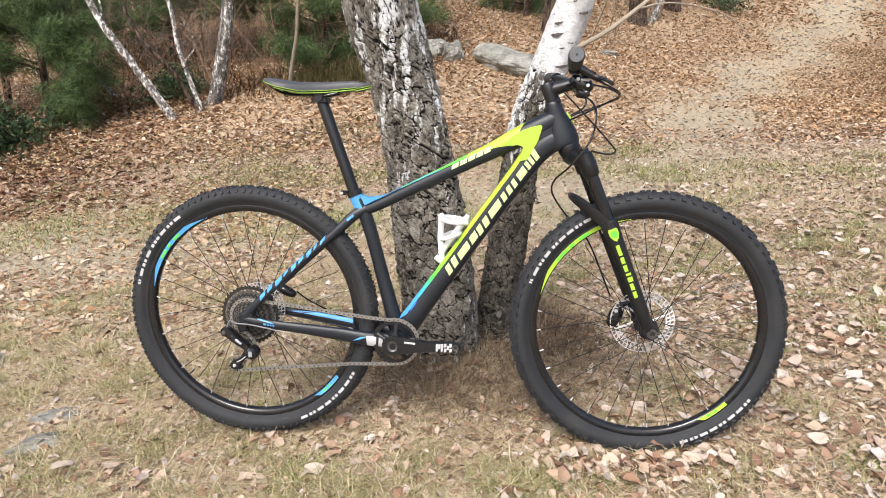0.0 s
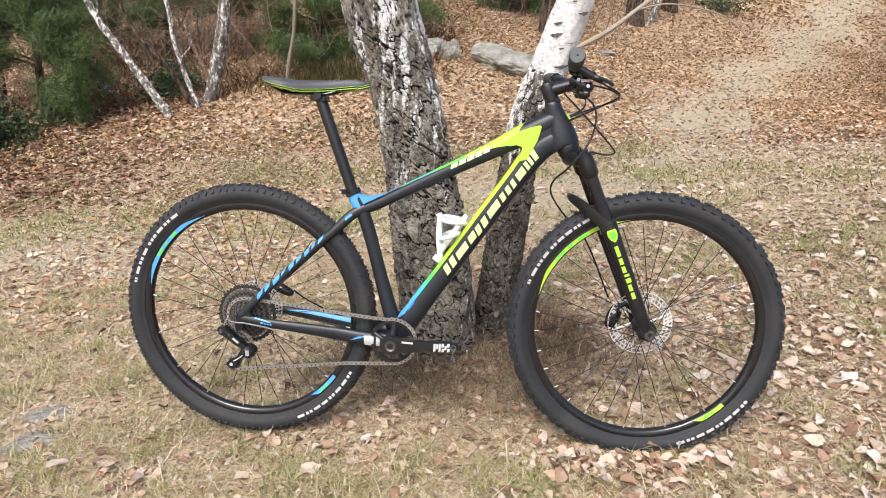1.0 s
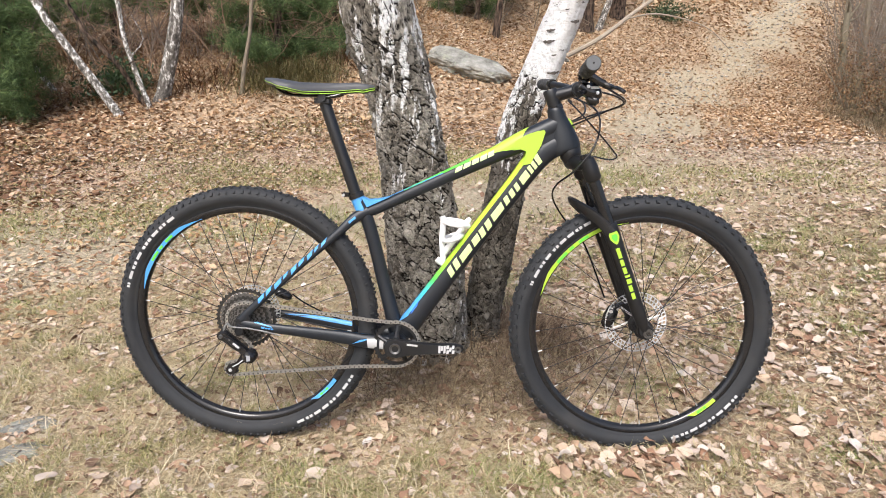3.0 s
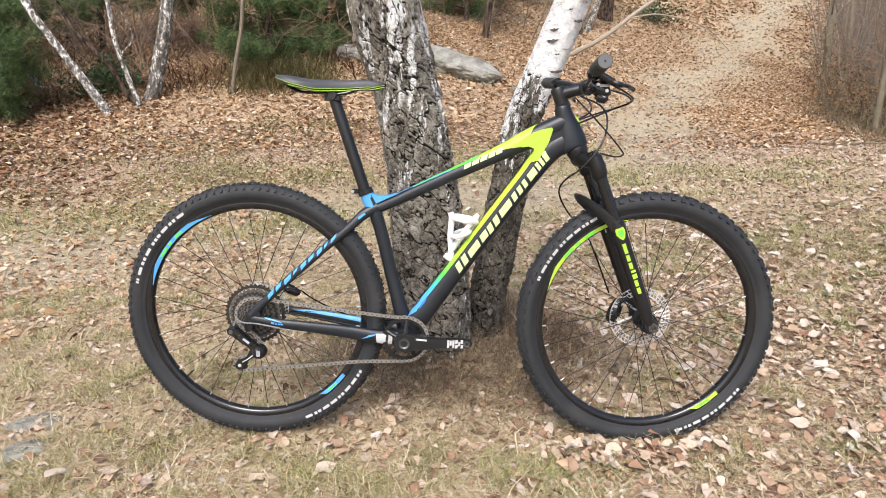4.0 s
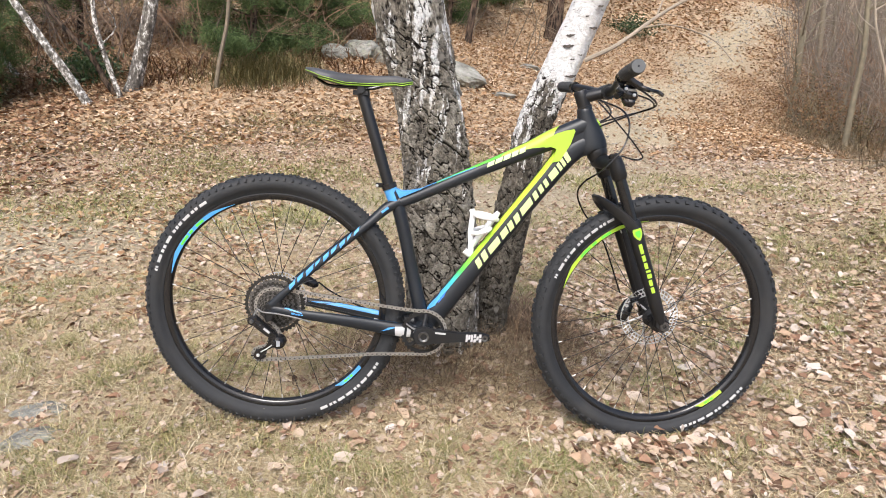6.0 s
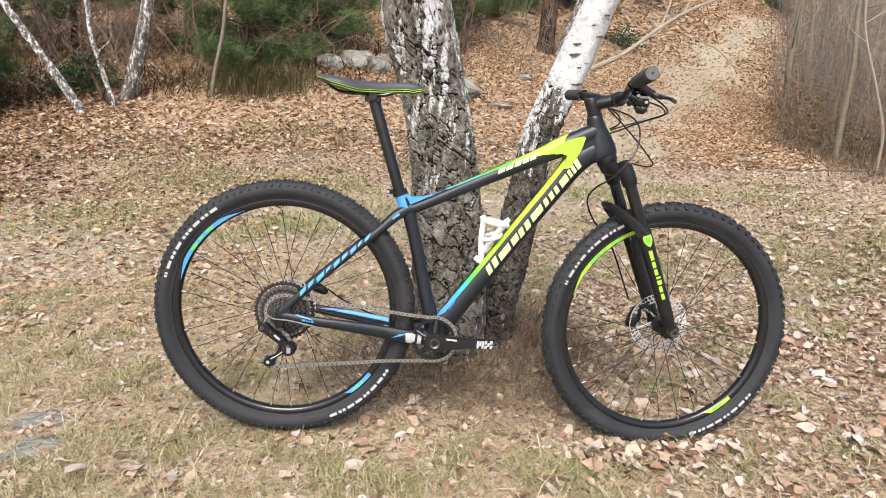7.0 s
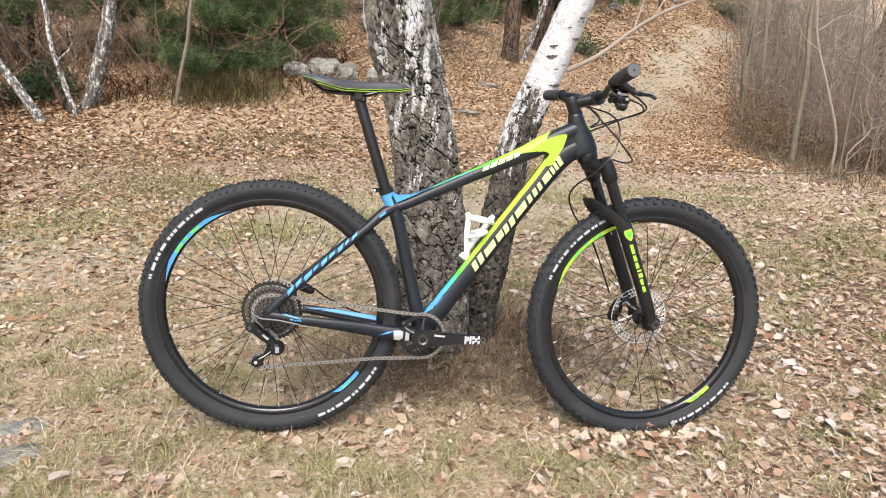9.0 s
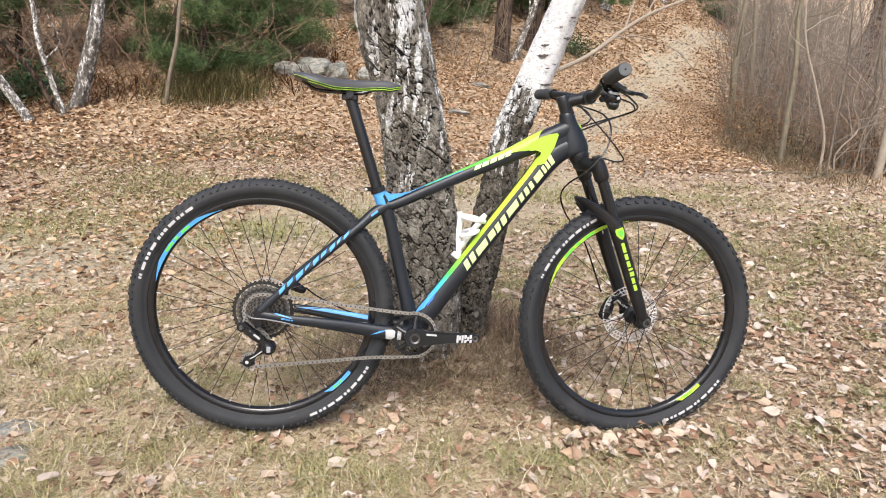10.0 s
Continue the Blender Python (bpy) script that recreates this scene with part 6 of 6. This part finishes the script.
def far_wood():
    rng = random.Random(9)
    for k in range(46):
        x, y = rng.uniform(-16, 22), rng.uniform(17, 34)
        if abs(x - (y * 0.72 - 1.5)) < 2.0:
            continue
        stem("pine_tree" if k % 3 else "birch_tree", (x, y), (rng.gauss(0, 0.04), 0), rng.uniform(7, 10), rng.uniform(0.08, 0.17), BARK_BROWN if k % 3 else BARK_FAR, "bare trunk in the wood up the slope", 100 + k, 4, "tree", 0.08, 2.0)


far_wood()
thicket(-2, 20, 12, 3, 260, 3.0, 6, "bare undergrowth in the wood up the slope")
thicket(13, 28, 8, 2.5, 220, 4.5, 8, "bare undergrowth at the head of the trail")

# ---- leaves, straw and grass on the ground ----


def scatter(rng, n, x0, x1, y0, y1, weight):
    x, y = rng.uniform(x0, x1, n), rng.uniform(y0, y1, n)
    keep = rng.uniform(0, 1, n) < weight(x, y)
    return x[keep], y[keep]


def clear_of_trunks(x, y):
    return (np.hypot(x - 0.02, y - 2.1) > 0.17) & (np.hypot(x - 0.19, y - 2.21) > 0.1)


def close_by(x, y):
    """1 round the bike, thinning out to 0 a few steps off."""
    ragged = 0.15 * np.sin(5.0 * x + 3.0 * y) + 0.12 * np.sin(7.3 * y - 4.1 * x)
    return 1 / (1 + np.exp((np.abs(x - 0.2) - 2.75 + ragged) / 0.12)) / (1 + np.exp((0.45 - y + ragged) / 0.10)) / (1 + np.exp((y - 3.55 + ragged) / 0.10))


def litter():
    rng = np.random.default_rng(21)

    def near_w(x, y):
        patch = 0.5 + 0.5 * np.sin(3.1 * x + 1.3 * np.sin(2.7 * y)) * np.sin(2.3 * y + x)
        return (0.38 + 0.55 * litter_at(x, y) + 0.32 * patch) * (1 - 0.35 * trail_at(x, y)) * clear_of_trunks(x, y) * close_by(x, y)

    x, y = scatter(rng, 104000, -3.0, 3.4, 0.1, 3.9, near_w)
    bulk("leaf_litter", *leaf_mesh(rng, x, y, rng.uniform(0.008, 0.026, len(x)), 0.014, 0.5), LEAF, "crumbled dry brown and tan leaves", "leaves")["kind"] = "stuff"
    x, y = scatter(rng, 26000, -3.0, 3.4, 0.1, 3.9, lambda x, y: near_w(x, y) ** 1.5 * (0.78 + 0.12 / (1 + np.exp(-(x + 0.2) / 0.15))))
    bulk("leaf_litter", *curled_mesh(rng, x, y, 0.017 + 0.037 * rng.beta(1.1, 2.6, len(x)), 0.018, 0.5), LEAF, "fallen dry brown and tan birch leaves", "leaves")["kind"] = "stuff"
    x, y = scatter(rng, 95000, -5.5, 6, 3.3, 7.0, lambda x, y: (0.35 + 0.6 * litter_at(x, y)) * (1 - 0.55 * trail_at(x, y)))
    bulk("leaf_litter", *leaf_mesh(rng, x, y, 0.012 + 0.036 * rng.beta(1.2, 2.2, len(x)), 0.02, 0.5), LEAF, "fallen dry leaves along the trail", "leaves")["kind"] = "stuff"
    x, y = scatter(rng, 170000, -8, 12, 6.2, 15, lambda x, y: (0.25 + 0.75 * litter_at(x, y)) * (1 - 0.86 * trail_at(x, y)))
    bulk("leaf_litter", *leaf_mesh(rng, x, y, 0.025 + 0.05 * rng.beta(1.3, 2, len(x)), 0.03, 0.6, True), LEAF_FAR, "deep orange-brown leaf litter on the slope", "leaves")["kind"] = "stuff"
    x, y = scatter(rng, 70000, 0, 26, 15, 36, lambda x, y: 1 - 0.95 * trail_at(x, y))
    bulk("leaf_litter", *leaf_mesh(rng, x, y, rng.uniform(0.06, 0.13, len(x)), 0.03, 0.6, True), LEAF_FAR, "red-brown leaf litter at the head of the trail", "leaves")["kind"] = "stuff"
    x, y = scatter(rng, 60000, -14, 22, 15, 29, lambda x, y: 1 - 0.93 * trail_at(x, y))
    bulk("leaf_litter", *leaf_mesh(rng, x, y, rng.uniform(0.05, 0.11, len(x)), 0.03, 0.6, True), LEAF_FAR, "leaf litter far up the slope", "leaves")["kind"] = "stuff"
    x, y = scatter(rng, 60000, -9, 9, -7, 3.6, lambda x, y: (1 / (1 + (np.hypot(x, y - 2.0) / 4.5) ** 4)) * (1 - 0.9 * ((np.abs(x - 0.2) < 2.5) & (y > 0.75))))
    bulk("leaf_litter", *leaf_mesh(rng, x, y, rng.uniform(0.02, 0.05, len(x)), 0.014, 0.5, True), LEAF, "scattered dry leaves on the open ground", "leaves")["kind"] = "stuff"
    x, y = rng.normal(0.50, 0.12, 190), rng.normal(1.49, 0.035, 190)
    bulk("leaf_litter", *curled_mesh(rng, x, y, rng.uniform(0.022, 0.046, len(x)), 0.03, 0.7), LEAF, "leaves heaped against the front tyre", "leaves")["kind"] = "stuff"
    x, y = scatter(rng, 3600, 0.7, 5.4, 1.3, 7.4, lambda x, y: (0.75 - 0.10 * np.abs(y - 2.2)) * (1 - 0.7 * trail_at(x, y)))
    bulk("leaf_litter", *curled_mesh(rng, x, y, rng.uniform(0.025, 0.058, len(x)), 0.022, 0.4), LEAF_PALE, "pale bleached leaves on top of the litter", "leaves")["kind"] = "stuff"
    x, y = scatter(rng, 9000, -4.5, -0.7, 2.6, 5.6, lambda x, y: 0.5 + 0.4 * np.sin(2.0 * x + y) * np.sin(1.7 * y))
    bulk("leaf_litter", *leaf_mesh(rng, x, y, rng.uniform(0.02, 0.05, len(x)), 0.02, 0.5), LEAF_FAR, "brown leaves over the trail edge", "leaves")["kind"] = "stuff"
    # red-brown leaves under the pines, whose shade is put into their darker colours
    x, y = scatter(rng, 14000, -7, -2.3, 5.0, 9.0, lambda x, y: 0.85 / (1 + np.exp((x + 2.9 + 0.3 * np.sin(3 * y)) / 0.25)))
    bulk("leaf_litter", *leaf_mesh(rng, x, y, rng.uniform(0.03, 0.07, len(x)), 0.035, 0.6), island("pine_shade_leaf", [(0.0, (0.09, 0.045, 0.025)), (0.5, (0.22, 0.115, 0.06)), (0.85, (0.36, 0.21, 0.12)), (1.0, (0.52, 0.38, 0.26))]), "damp red-brown leaves under the pines", "leaves")["kind"] = "stuff"
    # loose stones on the bare trail
    x, y = scatter(rng, 26000, 2.2, 17, 5.6, 26, lambda x, y: np.clip(trail_at(x, y) - 0.35, 0, 1) * np.clip((y - 5) / 6, 0.1, 1))
    n = len(x)
    corner = np.array([[1, 0, 0], [0, 1, 0], [-1, 0, 0], [0, -1, 0], [0, 0, 0.6], [0, 0, -0.6]])
    size = rng.uniform(0.008, 0.028, n) * (0.7 + y / 20)
    V = corner[None] * rng.uniform(0.6, 1.3, (n, 6, 1)) * size[:, None, None] + np.stack([x, y, height(x, y) + size * 0.25], -1)[:, None]
    T = np.array([[0, 1, 4], [1, 2, 4], [2, 3, 4], [3, 0, 4], [1, 0, 5], [2, 1, 5], [3, 2, 5], [0, 3, 5]])
    bulk("trail_gravel", V.reshape(-1, 3), (np.arange(n)[:, None, None] * 6 + T[None]).reshape(-1, 3), island("pale_stone", [(0.0, (0.22, 0.20, 0.17)), (0.5, (0.42, 0.39, 0.34)), (1.0, (0.66, 0.63, 0.57))]), "pale loose stones on the bare trail", "gravel")["kind"] = "stuff"
    # dry grass
    x, y = scatter(rng, 190000, -3.0, 3.4, 0.1, 3.9, lambda x, y: (0.97 - 0.33 * litter_at(x, y)) * close_by(x, y) * (1 - 0.55 * trail_at(x, y)) * clear_of_trunks(x, y))
    n = len(x)
    bulk("dry_grass", *blade_mesh(rng, x, y, rng.uniform(0.03, 0.12, n), rng.uniform(0.0012, 0.0028, n), rng.beta(1.2, 5, n)), STRAW, "matted dry straw-coloured grass", "grass")["kind"] = "stuff"
    x, y = scatter(rng, 26000, -5, 6, 3.3, 6.6, lambda x, y: (0.8 - 0.5 * litter_at(x, y)) * (1 - 0.6 * trail_at(x, y)))
    n = len(x)
    bulk("dry_grass", *blade_mesh(rng, x, y, rng.uniform(0.04, 0.12, n), rng.uniform(0.002, 0.004, n), rng.beta(1.5, 4, n)), STRAW, "dry grass along the trail", "grass")["kind"] = "stuff"
    # green tufts
    cx, cy = scatter(rng, 430, -2.2, 2.4, 0.9, 3.2, lambda x, y: (0.9 - 0.5 * litter_at(x, y)) * (1 - 0.5 * trail_at(x, y)) * (np.hypot(x - 0.1, y - 2) > 0.45))
    cx, cy = np.append(cx, [0.215, 0.245, -1.0, -0.62]), np.append(cy, [1.45, 1.47, 1.75, 1.42])
    x, y = np.repeat(cx, 130), np.repeat(cy, 130)
    x, y = x + rng.normal(0, 0.035, len(x)), y + rng.normal(0, 0.028, len(y))
    n = len(x)
    bulk("grass_tuft", *blade_mesh(rng, x, y, rng.uniform(0.025, 0.07, n), rng.uniform(0.0012, 0.0024, n), rng.uniform(0.3, 0.9, n)), GRASS, "short yellow-green grass tufts", "grass")["kind"] = "stuff"
    cx, cy = scatter(rng, 120, -4.0, 2.0, 3.8, 7.0, lambda x, y: 0.8 * np.ones_like(x))
    gx, gy = scatter(rng, 24, 1.9, 3.8, 2.6, 5.4, lambda x, y: 0.8 * np.ones_like(x))
    cx, cy = np.append(cx, gx), np.append(cy, gy)
    x, y = np.repeat(cx, 210), np.repeat(cy, 210)
    x, y = x + rng.normal(0, 0.17, len(x)), y + rng.normal(0, 0.15, len(y))
    n = len(x)
    bulk("grass_tuft", *blade_mesh(rng, x, y, rng.uniform(0.04, 0.10, n), rng.uniform(0.003, 0.006, n), rng.uniform(0.2, 0.8, n)), island("trail_grass", [(0.0, (0.16, 0.17, 0.05)), (0.5, (0.31, 0.30, 0.11)), (1.0, (0.52, 0.46, 0.24))]), "green grass tufts along the trail", "grass")["kind"] = "stuff"
    # tall dry grass under the pines
    x, y = rng.normal(-1.2, 0.3, 2000), rng.normal(8.25, 0.2, 2000)
    n = len(x)
    bulk("tall_grass", *blade_mesh(rng, x, y, rng.uniform(0.2, 0.5, n), rng.uniform(0.004, 0.007, n), rng.uniform(0.7, 0.98, n)), island("olive_grass", [(0.0, (0.06, 0.055, 0.02)), (0.5, (0.15, 0.13, 0.05)), (1.0, (0.32, 0.27, 0.13))]), "tall dry olive grass clump", "grass")["kind"] = "stuff"
    y = rng.normal(7.6, 1.3, 2600)
    x = 5.7 + 0.45 * (y - 7) + rng.normal(0, 0.22, 2600)
    n = len(x)
    bulk("tall_grass", *blade_mesh(rng, x, y, rng.uniform(0.12, 0.32, n), rng.uniform(0.003, 0.005, n), rng.uniform(0.5, 0.95, n)), island("withered_grass", [(0.0, (0.10, 0.07, 0.04)), (0.6, (0.25, 0.19, 0.11)), (1.0, (0.42, 0.34, 0.22))]), "withered grass at the brushwood's foot", "grass")["kind"] = "stuff"
    # heather beside the leaning trunk
    x, y = rng.normal(0.40, 0.12, 1100), rng.normal(2.26, 0.10, 1100)
    n = len(x)
    bulk("heather", *blade_mesh(rng, x, y, rng.uniform(0.06, 0.24, n) * np.exp(-((x - 0.36) / 0.22) ** 2), rng.uniform(0.0018, 0.0034, n), rng.uniform(0.4, 0.95, n)), island("dead_heather", [(0.0, (0.08, 0.05, 0.03)), (0.5, (0.22, 0.14, 0.085)), (1.0, (0.42, 0.31, 0.20))]), "dead brown heather beside the leaning birch", "heather")["kind"] = "stuff"
    x, y = scatter(rng, 26000, 5.2, 14.5, 5.4, 16.0, lambda x, y: (x - 5.7 > 0.55 * (y - 6.8)) * (0.4 + 0.4 * np.sin(2.3 * x) * np.sin(1.9 * y + x)) * (1 - trail_at(x, y)))
    n = len(x)
    bulk("undergrowth", *blade_mesh(rng, x, y, rng.uniform(0.15, 0.6, n), rng.uniform(0.004, 0.010, n), rng.uniform(0.4, 0.97, n)), island("brown_undergrowth", [(0.0, (0.07, 0.045, 0.025)), (0.5, (0.17, 0.115, 0.06)), (1.0, (0.32, 0.24, 0.14))]), "withered brown undergrowth among brushwood", "undergrowth")["kind"] = "stuff"
    # withered bracken behind the slanting birches
    x, y = scatter(rng, 9000, -5.5, 0.4, 8.2, 11.5, lambda x, y: 0.5 + 0.5 * np.sin(2.1 * x) * np.sin(2.7 * y + x))
    n = len(x)
    bulk("bracken", *blade_mesh(rng, x, y, rng.uniform(0.12, 0.42, n), rng.uniform(0.006, 0.016, n), rng.uniform(0.3, 0.9, n)), island("withered_bracken", [(0.0, (0.06, 0.03, 0.018)), (0.5, (0.17, 0.085, 0.04)), (1.0, (0.33, 0.19, 0.09))]), "withered red-brown bracken in the wood", "bracken")["kind"] = "stuff"
    # dead twigs and heather round the trunk's foot
    a, q = rng.uniform(0, 2 * np.pi, 6500), np.abs(rng.normal(0.27, 0.10, 6500))
    x, y = 0.10 + q * 1.25 * np.cos(a), 2.12 + q * np.sin(a)
    n = len(x)
    bulk("dead_twigs", *blade_mesh(rng, x, y, rng.uniform(0.04, 0.16, n), rng.uniform(0.0012, 0.0026, n), rng.uniform(0.1, 0.9, n)), island("dead_twig", [(0.0, (0.08, 0.05, 0.03)), (0.5, (0.20, 0.135, 0.08)), (1.0, (0.42, 0.33, 0.21))]), "dead brown twigs and grass round the trunks", "twigs")["kind"] = "stuff"

    # mossy green patches among the leaves
    cx, cy = scatter(rng, 105, -2.2, 2.9, 1.05, 3.6, lambda x, y: (0.8 - 0.6 * trail_at(x, y)) * (0.4 + 0.6 * (x > 0)) * (np.hypot(x - 0.1, y - 2) > 0.5))
    cx, cy = np.append(cx, [0.27, 0.72, 1.15, 1.9, 2.3, 2.0]), np.append(cy, [1.42, 2.35, 2.2, 3.2, 3.4, 2.8])
    x, y = np.repeat(cx, 260), np.repeat(cy, 260)
    x, y = x + rng.normal(0, 0.05, len(x)), y + rng.normal(0, 0.04, len(y))
    n = len(x)
    bulk("grass_tuft", *blade_mesh(rng, x, y, rng.uniform(0.015, 0.055, n), rng.uniform(0.001, 0.002, n), rng.uniform(0.3, 0.95, n)), island("moss_green_grass", [(0.0, (0.16, 0.20, 0.05)), (0.5, (0.30, 0.34, 0.11)), (0.85, (0.44, 0.44, 0.19)), (1.0, (0.56, 0.52, 0.30))]), "soft moss-green grass tufts among leaves", "grass")["kind"] = "stuff"


litter()


def lone_leaves():
    """Large pale leaves that lie singly on top."""
    rng = np.random.default_rng(77)
    spots = [(-0.033, 1.93, 0.055), (-0.585, 1.585, 0.05), (-1.11, 2.1, 0.06), (-0.356, 1.515, 0.075), (-1.08, 1.6, 0.07), (0.60, 1.75, 0.075), (0.58, 1.86, 0.06), (0.30, 1.62, 0.06), (0.44, 1.44, 0.085), (-0.10, 1.42, 0.05), (0.15, 1.36, 0.05), (-0.70, 1.4, 0.06), (0.75, 1.62, 0.06), (0.95, 1.75, 0.06), (1.0, 1.5, 0.065), (0.85, 1.4, 0.06), (1.15, 1.9, 0.07), (1.3, 2.3, 0.07), (1.25, 1.65, 0.06), (0.62, 1.95, 0.07), (1.05, 2.15, 0.06), (1.45, 2.0, 0.07), (-0.02, 1.4, 0.05), (0.5, 1.38, 0.06), (0.66, 1.5, 0.06)]
    for x, y, s in spots:
        V, F = curled_mesh(rng, np.array([x]), np.array([y]), np.array([s * 0.72]), 0.03, 0.45)
        ob = bulk("fallen_leaf", V, F, LEAF_PALE, "large pale dry leaf lying on the litter", "leaf")
        ob["group"] = "fallen leaves round the bike"


lone_leaves()
